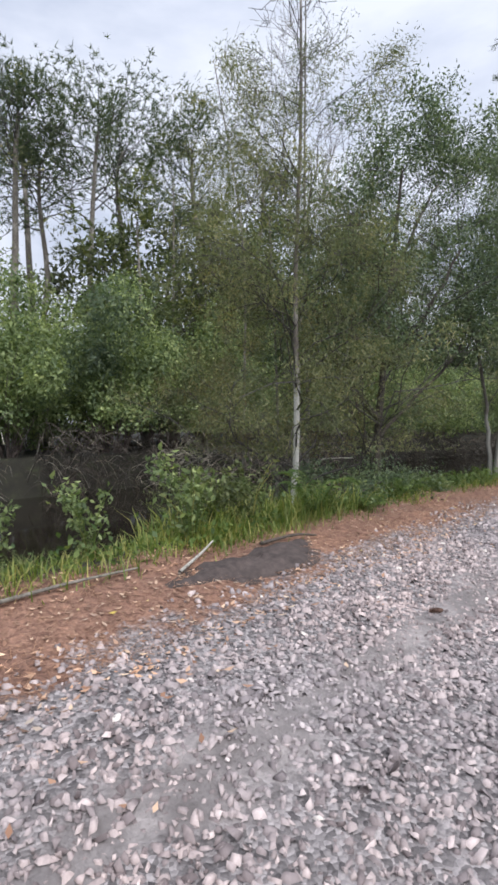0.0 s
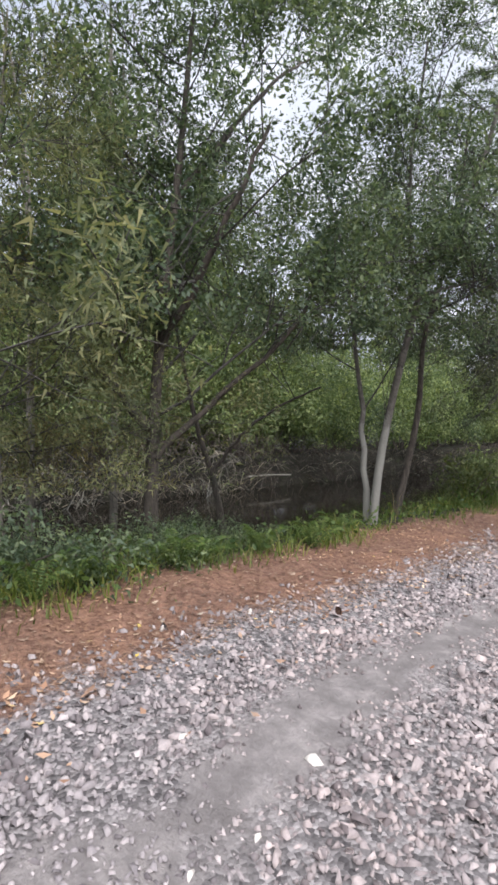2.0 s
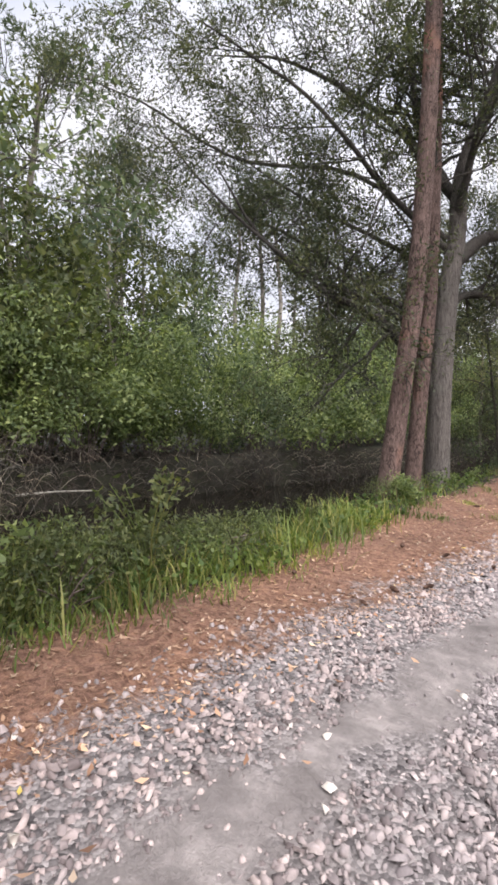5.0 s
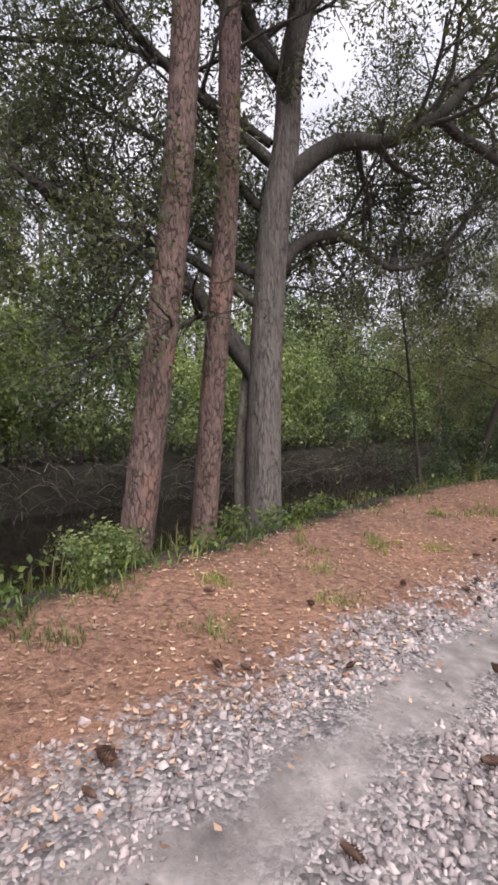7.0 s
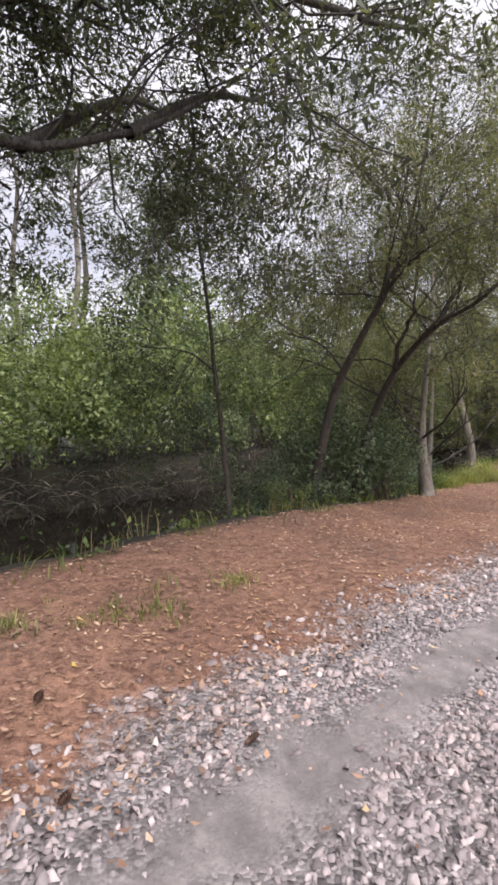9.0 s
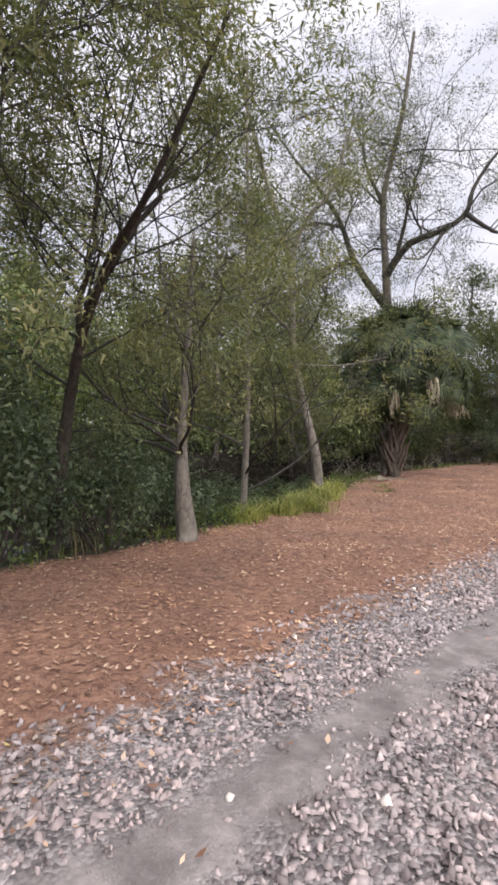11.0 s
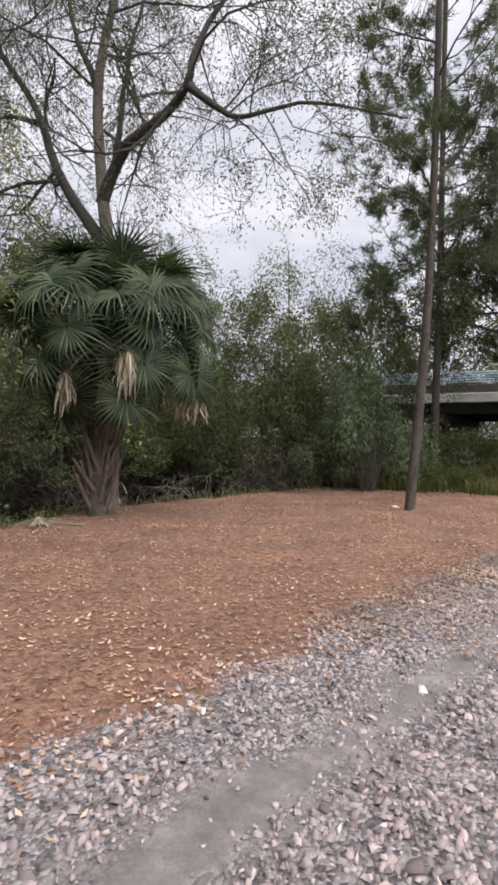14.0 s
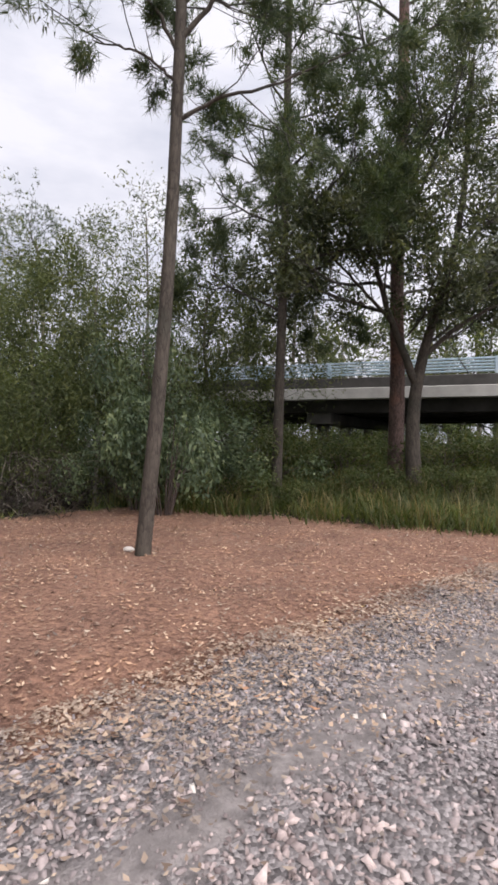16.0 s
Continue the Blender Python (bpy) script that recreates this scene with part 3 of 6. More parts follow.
# ---- trees ----
def tree(name, base, trunk, r0, r1, bark, leaf, label, limbs=(), sprout=(0.3, 1.0, 14), reach=1.6, levels=2, opts=None,
         seed=1, lump=None, sides=10, rings=16, flare=0.35, leaf_top=99.0, leaf_low=-9.0, category="tree", group="", limb_kids=7, limb_reach=1.3, wob=0.0, draw_twigs=True, limb_bark=None):
    """trunk and limbs: control points in metres from the base. leaf: dict of kind, mat, count, size, width, spread, droop."""
    g = np.random.default_rng(seed)
    opts = opts or {}
    ob = thing(name, base, label, category, group)
    me, line, rad = tube_mesh("trunk", [(0, 0, -0.25), *trunk], r0, r1, bark, rings, sides, lump, flare, wob, seed)
    part("trunk", me, ob)
    out, tips = [], []
    lo, hi, n = sprout
    for i in range(n):
        f = lo + (hi - lo) * (i + g.random()) / max(n, 1)
        k = min(f * (len(line) - 1), len(line) - 1.001)
        p = line[int(k)] + (line[int(k) + 1] - line[int(k)]) * (k % 1)
        a = g.uniform(0, 6.283)
        tilt_up = opts.get("rise", 0.45) + 0.5 * (f - 0.5)
        size = reach * (1.15 - 0.55 * (f - lo) / max(hi - lo, 0.01)) * g.uniform(0.7, 1.2)
        grow(g, p, (math.cos(a), math.sin(a), tilt_up), size, min(max(rad[int(k)] * 0.35, 0.007), 0.05), levels - 1, opts, out, tips)
    for ctrl, a, b in limbs:
        me, lline, lrad = tube_mesh("limb", ctrl, a, b, limb_bark or bark, 18, 10, ridges(seed, 14, 0.05), 0.15, 0.012, seed)
        part("limb", me, ob)
        for i in range(limb_kids):
            f = 0.25 + 0.75 * (i + g.random()) / limb_kids
            k = min(f * 17, 16.999)
            p = lline[int(k)]
            d = unit(g.normal(0, 1, 3) + np.array([0, 0, 0.25]) + 0.5 * unit(lline[-1] - lline[0]))
            grow(g, p, d, limb_reach * g.uniform(0.6, 1.2), max(lrad[int(k)] * 0.45, 0.01), levels - 1, opts, out, tips)
    out = [o for o in out if o[0][:, 2].max() > leaf_low + 0.1]
    if not draw_twigs:
        out = [o for o in out if o[2] > 0]
    # without a bark of its own, branching takes the colour with shade painted in
    if out:
        tagged(part("branching", branch_mesh("branching", out, limb_bark or M_SHADED_LIMB_BARK), ob), kind="stuff")
    if leaf and leaf["count"]:
        p, along = spots(g, tips, leaf["count"], leaf.get("spread", 0.1))
        ok = (p[:, 2] < leaf_top) & (p[:, 2] > leaf_low)
        p, along = p[ok], along[ok]
        if leaf.get("kind") == "needle":
            me = needle_mesh("crown", g, p, along, leaf["size"], leaf["mat"], leaf.get("per", 9), leaf.get("width", 0.005))
        else:
            me = leaf_mesh("crown", g, p, along, leaf["size"], leaf["width"], leaf["mat"], leaf.get("droop", 0.2), leaf.get("loose", 1.0), slip=leaf.get("slip", False))
        part("crown", me, ob)
    return ob


def leafy(mat, count, size=0.075, width=0.5, spread=0.12, droop=0.25, loose=1.0, slip=False):
    return dict(slip=slip, mat=mat, count=count, size=size, width=width, spread=spread, droop=droop, loose=loose)


def needles(count, size=0.17, per=9, spread=0.05, width=0.005):
    return dict(kind="needle", mat=M_PINE, count=count, size=size, per=per, spread=spread, width=width)


FEATHER = dict(size=0.052, width=0.21, spread=0.09, droop=0.5, loose=0.9)


def at(x, y, dz=0.0):
    return (x, y, ground_height(x, y) + dz)


# by the first bend of the bank
tree("cypress_sapling", at(-4.2, 5.45), [(0.02, 0, 0), (0.06, 0.05, 1.2), (0.02, 0.1, 3.2), (0.15, 0.05, 5.2), (0.1, 0.1, 8.2)], 0.058, 0.01, M_LICHEN_BARK,
     leafy(M_FEATHER, 66000, **FEATHER), "slim young cypress with pale lichened trunk and bare top", sprout=(0.25, 1.0, 48), reach=1.5, levels=3,
     opts=dict(rise=0.6, wander=0.28, short=(0.4, 0.65)), seed=3, leaf_top=5.9, leaf_low=1.2, rings=24)
tree("cypress_sapling", at(-5.0, 6.8), [(0, 0, 0), (-0.1, 0.05, 1.5), (-0.05, 0.0, 3.4), (0.1, 0.1, 5.8)], 0.045, 0.012, M_GREY_BARK,
     leafy(M_FEATHER, 54000, **FEATHER), "thin cypress with olive-brown fading foliage on the bank", sprout=(0.3, 1.0, 32), reach=1.5, levels=3,
     opts=dict(rise=0.3, short=(0.4, 0.7)), seed=5, leaf_low=1.7, leaf_top=5.2, rings=18)
tree("cypress_sapling", at(-6.3, 7.6), [(0, 0, 0), (0.1, 0.05, 1.5), (0.05, 0.1, 3.4), (-0.1, 0.1, 6.2)], 0.055, 0.012, M_GREY_BARK,
     leafy(M_BROWN_SPRAY, 50000, **FEATHER), "thin cypress with browned foliage behind the bank", sprout=(0.3, 1.0, 30), reach=1.7, levels=3,
     opts=dict(rise=0.3, short=(0.4, 0.7)), seed=6, leaf_low=1.9, leaf_top=5.2)
tree("laurel_tree", at(-4.35, 8.0), [(0, 0, 0), (-0.05, 0.05, 1.2), (0.05, 0.1, 2.6), (0.1, 0.3, 4.2), (0.2, 0.4, 5.6)], 0.09, 0.02, M_DARK_BARK,
     leafy(M_DARK_LEAF, 70000, 0.058, 0.46, 0.11, 0.35), "dense evergreen tree with glossy dark leaves over the bank",
     limbs=[([(0, 0.05, 1.3), (0.3, 0.6, 1.9), (0.7, 1.3, 2.6), (0.9, 1.7, 3.5)], 0.035, 0.015), ([(0, 0, 1.6), (-0.5, -0.4, 2.4), (-0.7, -0.6, 3.6)], 0.05, 0.02),
            ([(0.05, 0.1, 2.4), (0.7, 0.2, 3.2), (1.2, 0.4, 4.2)], 0.045, 0.015),
            ([(0.08, 0.25, 3.8), (0.1, 1.0, 4.8), (0.1, 1.9, 5.8), (0.0, 2.6, 6.4)], 0.035, 0.012)],
     sprout=(0.36, 1.0, 24), reach=1.7, levels=3, opts=dict(rise=0.45), seed=8, limb_reach=1.2, leaf_low=2.5)
tree("laurel_tree", at(-5.4, 10.2), [(0, 0, 0), (-0.1, -0.08, 0.9), (-0.22, -0.2, 1.8), (-0.42, -0.4, 2.8), (-0.7, -0.65, 4.8)], 0.075, 0.02, M_DARK_BARK,
     leafy(M_DARK_LEAF, 9000, 0.065, 0.45, 0.1, 0.3), "evergreen tree with a curved trunk and dark leaves behind the clump",
     limbs=[([(-0.24, -0.22, 1.9), (0.05, 0.05, 2.4), (0.4, 0.4, 2.8), (0.9, 0.8, 3.1)], 0.03, 0.012)],
     sprout=(0.4, 1.0, 18), reach=1.5, levels=3, opts=dict(rise=0.45), seed=9, leaf_low=3.9)
tree("bank_tree_clump", at(-3.23, 10.25), [(0, 0, 0), (0.08, 0.08, 0.9), (0.28, 0.27, 2.1), (0.5, 0.5, 3.1), (0.85, 0.8, 3.9), (1.1, 1.05, 5.2), (1.3, 1.2, 6.6)], 0.056, 0.018, M_STEM_BARK,
     leafy(M_DARK_LEAF, 38000, 0.05, 0.4, 0.095, 0.45), "leaning clump of grey-stemmed trees with narrow dark leaves",
     limbs=[([(-0.1, 0.03, -0.05), (-0.16, 0.06, 0.9), (-0.3, 0.15, 1.9), (-0.55, 0.25, 3.1), (-0.8, 0.1, 4.3)], 0.038, 0.014),
            ([(0.3, 0.3, 2.1), (0.2, 0.5, 3.0), (0.15, 0.6, 4.2), (0.3, 0.7, 5.6)], 0.03, 0.012),
            ([(0.4, 0.4, 2.6), (0.9, 0.8, 2.75), (1.6, 1.3, 2.9)], 0.02, 0.008)],
     sprout=(0.45, 1.0, 15), reach=1.35, levels=3, opts=dict(rise=0.35, lift=0.03), seed=12, rings=26, limb_kids=10, leaf_low=2.15, flare=0.12)
tree("bank_tree", at(-3.48, 11.23), [(0, 0, 0), (0.1, 0.1, 0.6), (0.22, 0.2, 1.4), (0.26, 0.3, 2.4), (0.5, 0.6, 3.6), (0.6, 0.9, 5.4)], 0.06, 0.015, M_DARK_BARK,
     leafy(M_DARK_LEAF, 30000, 0.05, 0.4, 0.095, 0.5), "slanting dark-stemmed tree with hanging foliage on the bank",
     sprout=(0.38, 1.0, 22), reach=1.45, levels=3, opts=dict(rise=0.25, lift=0.0), seed=14, rings=20, leaf_low=2.15)
tree("bare_tree", at(-6.5, 8.9), [(0, 0, 0), (0.05, 0.05, 3.0), (-0.05, 0.1, 6.5), (0.0, 0.1, 10.8)], 0.075, 0.012, M_GREY_BARK, None,
     "thin leafless tree with a fine twiggy top", sprout=(0.66, 1.0, 20), reach=1.5, levels=3, seed=17, rings=24, opts=dict(rise=1.1, wander=0.12, lift=0.06, fork=(0.35, 0.8)), limb_bark=M_GREY_BARK)
tree("bare_tree", at(-7.6, 8.2), [(0, 0, 0), (0.05, 0.05, 3.0), (0.0, 0.1, 6.2), (-0.35, -0.3, 9.6)], 0.05, 0.01, M_GREY_BARK, None,
     "slender leafless stem with few twigs", sprout=(0.6, 1.0, 9), reach=0.9, levels=2, seed=18, rings=24, opts=dict(rise=1.2, wander=0.1), limb_bark=M_GREY_BARK)

# the pair of pines and the live oak
PB = at(-4.22, 19.42)
tree("pine_tree", PB, [(0, 0, 0), (0.18, 0.16, 1.7), (0.36, 0.33, 3.6), (0.52, 0.42, 6.5), (0.6, 0.48, 10.5), (0.65, 0.5, 15.0)], 0.175, 0.09, M_PINE_BARK,
     needles(1500, 0.2), "tall leaning pine with reddish plated bark", sprout=(0.72, 1.0, 16), reach=2.6, levels=2, seed=21,
     lump=plates(21, 17, 0.15, 0.05), sides=48, rings=240, flare=0.25, opts=dict(rise=0.3))
tree("pine_tree", at(-4.25, 20.3), [(0, 0, 0), (0.12, 0.08, 1.7), (0.24, 0.2, 3.6), (0.28, 0.28, 6.5), (0.3, 0.3, 10.5), (0.32, 0.3, 15.5)], 0.145, 0.085, M_PINE_BARK,
     needles(1500, 0.2), "tall slim pine with brown plated bark", sprout=(0.7, 1.0, 16), reach=2.4, levels=2, seed=22,
     lump=plates(22, 15, 0.15, 0.05), sides=44, rings=240, flare=0.25, opts=dict(rise=0.3))
tree("live_oak", at(-4.2, 21.2), [(0, 0, 0), (0.03, 0.02, 1.6), (0.12, 0.1, 3.4), (0.22, 0.22, 4.4), (0.3, 0.32, 5.6), (0.75, 0.75, 7.2), (0.9, 1.2, 9.0)], 0.225, 0.09, M_OAK_BARK,
     leafy(M_OAK_LEAF, 170000, 0.06, 0.46, 0.10, 0.25, slip=True), "large live oak with furrowed grey trunk and long crooked limbs",
     limbs=[([(0.2, 0.2, 4.0), (0.55, 0.7, 4.45), (0.95, 1.15, 4.5), (1.55, 1.3, 4.65), (1.9, 1.7, 5.2), (2.25, 2.5, 6.0), (2.4, 3.4, 6.6)], 0.115, 0.015),
            ([(1.5, 1.3, 4.62), (1.9, 2.2, 4.25), (2.3, 3.2, 4.1), (2.7, 4.4, 4.3)], 0.06, 0.012),
            ([(0.05, 0.15, 3.0), (0.0, 0.9, 3.55), (0.3, 1.35, 3.6), (0.55, 2.0, 3.3), (0.9, 2.8, 3.55), (1.2, 3.6, 4.1)], 0.085, 0.014),
            ([(0.25, 0.3, 5.0), (-0.3, 0.2, 6.0), (-0.6, 0.3, 7.2), (-0.7, 0.2, 8.6)], 0.10, 0.04),
            ([(0.2, 0.25, 4.6), (0.6, -0.1, 5.6), (1.1, -0.4, 6.6), (1.5, -0.5, 7.8)], 0.07, 0.03),
            ([(0.0, 0.05, 1.7), (-0.32, -0.24, 2.3), (-0.68, -0.62, 2.95), (-1.1, -1.0, 3.3), (-1.55, -1.35, 3.6), (-2.4, -2.0, 4.6), (-3.0, -2.4, 5.8)], 0.12, 0.014),
            ([(0.9, 2.8, 3.55), (0.8, 3.8, 4.3), (0.6, 4.8, 4.8), (0.3, 5.8, 5.5)], 0.05, 0.012),
            ([(0.0, 0.0, 2.6), (-0.8, -0.7, 3.3), (-1.7, -1.6, 3.9), (-2.9, -2.5, 5.2), (-3.9, -3.0, 6.6)], 0.06, 0.012),
            ([(0.1, 0.1, 3.6), (-0.8, 0.1, 4.4), (-2.2, -0.6, 5.4), (-3.6, -1.4, 6.6)], 0.065, 0.012),
            ([(0.1, 0.1, 4.2), (-0.4, -1.0, 5.0), (-0.8, -2.4, 6.0), (-1.6, -4.0, 6.8)], 0.065, 0.012),
            ([(0.1, 0.1, 4.4), (-1.2, -0.9, 5.6), (-2.8, -2.0, 6.0), (-3.9, -3.3, 6.9), (-4.6, -4.2, 7.3)], 0.045, 0.010),
            ([(0.15, 0.2, 5.2), (-1.0, -0.2, 6.8), (-2.4, -1.0, 8.0), (-3.8, -1.8, 8.4)], 0.07, 0.012),
            ([(0.0, 0.05, 2.9), (-1.3, -0.4, 3.8), (-2.5, -0.8, 4.8), (-3.8, -1.2, 5.6)], 0.055, 0.012),
            ([(0.0, 0.1, 2.2), (-0.6, 0.9, 2.9), (-1.2, 2.0, 3.6), (-1.5, 3.2, 4.3)], 0.065, 0.012),
            ([(0.5, 2.1, 3.32), (0.0, 3.4, 4.4), (-0.6, 4.6, 5.0), (-1.2, 5.8, 5.4)], 0.05, 0.012)],
     sprout=(0.75, 1.0, 10), reach=2.0, levels=3, opts=dict(rise=0.3, lift=0.0, wander=0.22), seed=25, lump=ridges(25, 34, 0.075),
     sides=84, rings=220, flare=0.3, limb_kids=15, limb_reach=1.6, limb_bark=M_SHADED_LIMB_BARK)
tree("dead_snag", at(-4.5, 21.15), [(0, 0, 0), (-0.02, 0, 1.0), (0.05, 0.02, 1.75), (0.12, 0.03, 2.2)], 0.075, 0.06, M_GREY_BARK, None,
     "short dead stem grown against the oak", sprout=(0.5, 1.0, 0), seed=26, category="tree", rings=16, sides=12)
tree("bank_tree", at(-5.15, 27.2), [(0, 0, 0), (-0.08, 0, 1.0), (-0.16, -0.03, 2.0), (-0.32, -0.08, 3.6), (-0.5, -0.1, 5.2)], 0.06, 0.02, M_DARK_BARK,
     leafy(M_OAK_LEAF, 15000, 0.055, 0.4, 0.11), "slender dark crooked tree at the water's edge", limbs=[([(-0.22, -0.05, 2.7), (-0.5, -0.3, 3.0), (-1.0, -0.8, 3.1)], 0.02, 0.008)],
     sprout=(0.72, 1.0, 12), reach=1.5, levels=3, seed=27, rings=22, wob=0.012)
tree("leaning_tree", at(-4.7, 28.4, -0.1), [(0, 0, 0), (0.35, -0.12, 0.85), (0.78, -0.3, 2.0), (1.3, -0.45, 2.75), (1.78, -0.6, 3.35), (2.1, -0.6, 4.1), (2.4, -0.5, 5.6)], 0.10, 0.012, M_DARK_BARK,
     leafy(M_FEATHER, 34000, 0.052, 0.3, 0.095, 0.4), "dark mossy tree leaning over the litter with fine foliage",
     limbs=[([(1.76, -0.6, 3.3), (2.2, -0.75, 3.6), (2.8, -0.95, 3.75)], 0.03, 0.01), ([(1.78, -0.6, 3.35), (1.7, -0.3, 4.1), (1.5, 0.0, 5.2)], 0.03, 0.01),
            ([(1.0, -0.36, 2.35), (0.7, -0.5, 2.75), (0.2, -0.6, 2.95)], 0.018, 0.008)],
     sprout=(0.62, 1.0, 16), reach=1.6, levels=3, seed=28, opts=dict(lift=0.02), rings=24)
tree("leaning_tree", at(-4.4, 29.5, -0.1), [(0, 0, 0), (0.2, -0.05, 0.8), (0.42, -0.1, 1.5), (0.94, -0.3, 2.3), (1.7, -0.6, 2.85), (2.45, -0.9, 3.1), (3.3, -1.1, 3.8)], 0.10, 0.012, M_DARK_BARK,
     leafy(M_FEATHER, 36000, 0.052, 0.3, 0.095, 0.4), "dark bent tree sprawling sideways with fine foliage",
     limbs=[([(0.9, -0.28, 2.2), (1.05, -0.36, 2.7), (1.3, -0.4, 3.3), (1.4, -0.3, 4.6)], 0.04, 0.01), ([(1.7, -0.6, 2.83), (1.9, -0.2, 3.5), (2.0, 0.2, 4.6)], 0.03, 0.01)],
     sprout=(0.5, 1.0, 18), reach=1.6, levels=3, seed=29, rings=24)
tree("broken_tree", at(-3.62, 30.85), [(0, 0, 0), (-0.06, 0, 0.5), (-0.1, 0.03, 1.0), (-0.08, 0.05, 1.6), (0.1, 0.1, 3.6)], 0.15, 0.03, M_GREY_BARK,
     leafy(M_FEATHER, 16000, 0.058, 0.3, 0.095, 0.5), "grey-barked tree with a thick lower trunk on the bank", sprout=(0.55, 1.0, 14), reach=1.5, levels=3, seed=30)
tree("cypress_tree", at(-4.6, 33.4), [(0, 0, 0), (0.05, 0.1, 1.6), (0.1, 0.1, 3.6), (0.1, 0.2, 7.6)], 0.08, 0.02, M_GREY_BARK,
     leafy(M_FEATHER, 32000, 0.068, 0.3, 0.095, 0.5, 0.8), "feathery olive-green cypress on the bank", sprout=(0.3, 1.0, 26), reach=1.9, levels=3, seed=31, leaf_low=1.5)

# by the bridge
tree("grey_tree", at(-4.3, 35.6), [(0, 0, 0), (-0.05, 0.0, 0.8), (-0.28, -0.1, 1.9), (-0.42, -0.2, 3.0), (-0.45, -0.25, 4.7), (-0.8, -0.5, 6.2), (-1.2, -0.8, 8.2)], 0.125, 0.03, M_GREY_BARK,
     leafy(M_FEATHER, 38000, 0.055, 0.31, 0.1, 0.4), "grey forked tree with thin open crown by the grass",
     limbs=[([(-0.45, -0.25, 4.65), (-0.2, -0.05, 5.4), (0.3, 0.3, 6.2), (0.6, 0.6, 7.6)], 0.06, 0.02), ([(-0.25, -0.1, 1.8), (-0.7, -0.4, 2.0), (-1.2, -0.9, 1.85)], 0.02, 0.008),
            ([(-0.42, -0.2, 3.2), (-1.0, -0.7, 4.0), (-1.8, -1.2, 5.0)], 0.04, 0.012), ([(-0.4, -0.2, 2.6), (0.4, 0.2, 2.55), (1.2, 0.7, 2.7)], 0.025, 0.008)],
     sprout=(0.55, 1.0, 12), reach=1.7, levels=3, seed=34, rings=26, opts=dict(wander=0.22))
tree("forked_tree", at(-4.65, 40.4), [(0, 0, 0), (0.05, 0, 2.0), (0.1, -0.1, 4.2), (0.15, -0.35, 5.6), (0.12, -0.4, 7.4), (0.6, -0.3, 9.4), (0.9, -0.2, 11.5)], 0.18, 0.04, M_GREY_BARK,
     leafy(M_OAK_LEAF, 60000, 0.058, 0.31, 0.10, 0.6), "large forked tree with spreading open limbs behind the palm",
     limbs=[([(0.1, -0.3, 5.3), (0.8, -0.5, 6.0), (1.7, -0.7, 6.1), (2.35, -0.9, 6.35), (2.5, -0.85, 6.95), (3.2, -0.6, 7.9), (4.4, -0.2, 9.0)], 0.10, 0.012),
            ([(2.35, -0.9, 6.3), (2.75, -0.7, 5.95), (3.1, -0.6, 5.8), (4.0, -0.3, 5.9), (5.2, 0.0, 5.5)], 0.055, 0.012),
            ([(0.05, -0.1, 4.6), (-0.6, -0.5, 5.7), (-1.1, -0.8, 7.2), (-2.0, -1.3, 8.6), (-2.8, -1.8, 10.0)], 0.11, 0.01),
            ([(-0.6, -0.5, 5.8), (-1.6, -1.0, 5.6), (-2.4, -1.5, 4.7)], 0.04, 0.012),
            ([(-1.0, -0.7, 6.8), (-1.9, -0.9, 7.0), (-2.9, -1.2, 6.4)], 0.045, 0.012),
            ([(0.12, -0.4, 7.2), (-0.3, -0.6, 8.4), (-0.4, -0.6, 10.2)], 0.06, 0.01),
            ([(0.5, -0.4, 5.9), (1.0, -0.6, 7.4), (1.5, -0.5, 9.0)], 0.05, 0.01)],
     sprout=(0.6, 1.0, 10), reach=2.2, levels=3, seed=36, rings=30, opts=dict(wander=0.24, lift=-0.04), limb_kids=13, limb_reach=1.6, limb_bark=M_SHADED_LIMB_BARK)
tree("cypress_tree", at(-10.8, 40.6), [(0, 0, 0), (0.05, 0.1, 2.6), (0.1, 0.1, 5.6), (0.1, 0.2, 9.0)], 0.12, 0.02, M_GREY_BARK,
     leafy(M_FEATHER, 24000, 0.105, 0.34, 0.12, 0.5, 0.8), "full olive-green cypress at the creek's far edge", sprout=(0.12, 1.0, 40), reach=2.4, levels=3, seed=43, draw_twigs=False, leaf_low=0.6)
tree("cypress_tree", at(-9.6, 43.6), [(0, 0, 0), (0.05, 0.1, 1.8), (0.1, 0.1, 4.0), (0.1, 0.2, 6.4)], 0.10, 0.02, M_GREY_BARK,
     leafy(M_FEATHER, 20000, 0.105, 0.34, 0.12, 0.5, 0.8), "round olive-green cypress at the creek's far edge", sprout=(0.12, 1.0, 36), reach=2.2, levels=3, seed=44, draw_twigs=False, leaf_low=0.6)
for x, y, h, k in ((-5.0, 47.9, 6.6, 45), (-8.0, 48.8, 6.9, 46), (-3.0, 49.6, 5.6, 47)):
    tree("willow_tree", at(x, y), [(0, 0, 0), (0.1, 0.05, 0.35 * h), (-0.05, 0.1, 0.7 * h), (0.1, 0.0, h - 0.6)], 0.08, 0.02, M_GREY_BARK,
         leafy(M_LIGHT_LEAF, 21000, 0.10, 0.34, 0.13, 0.4), "leafy green willow between creek and bridge", sprout=(0.2, 1.0, 34), reach=1.8, levels=3, seed=k, draw_twigs=False, leaf_low=1.2, group="willows by the bridge")
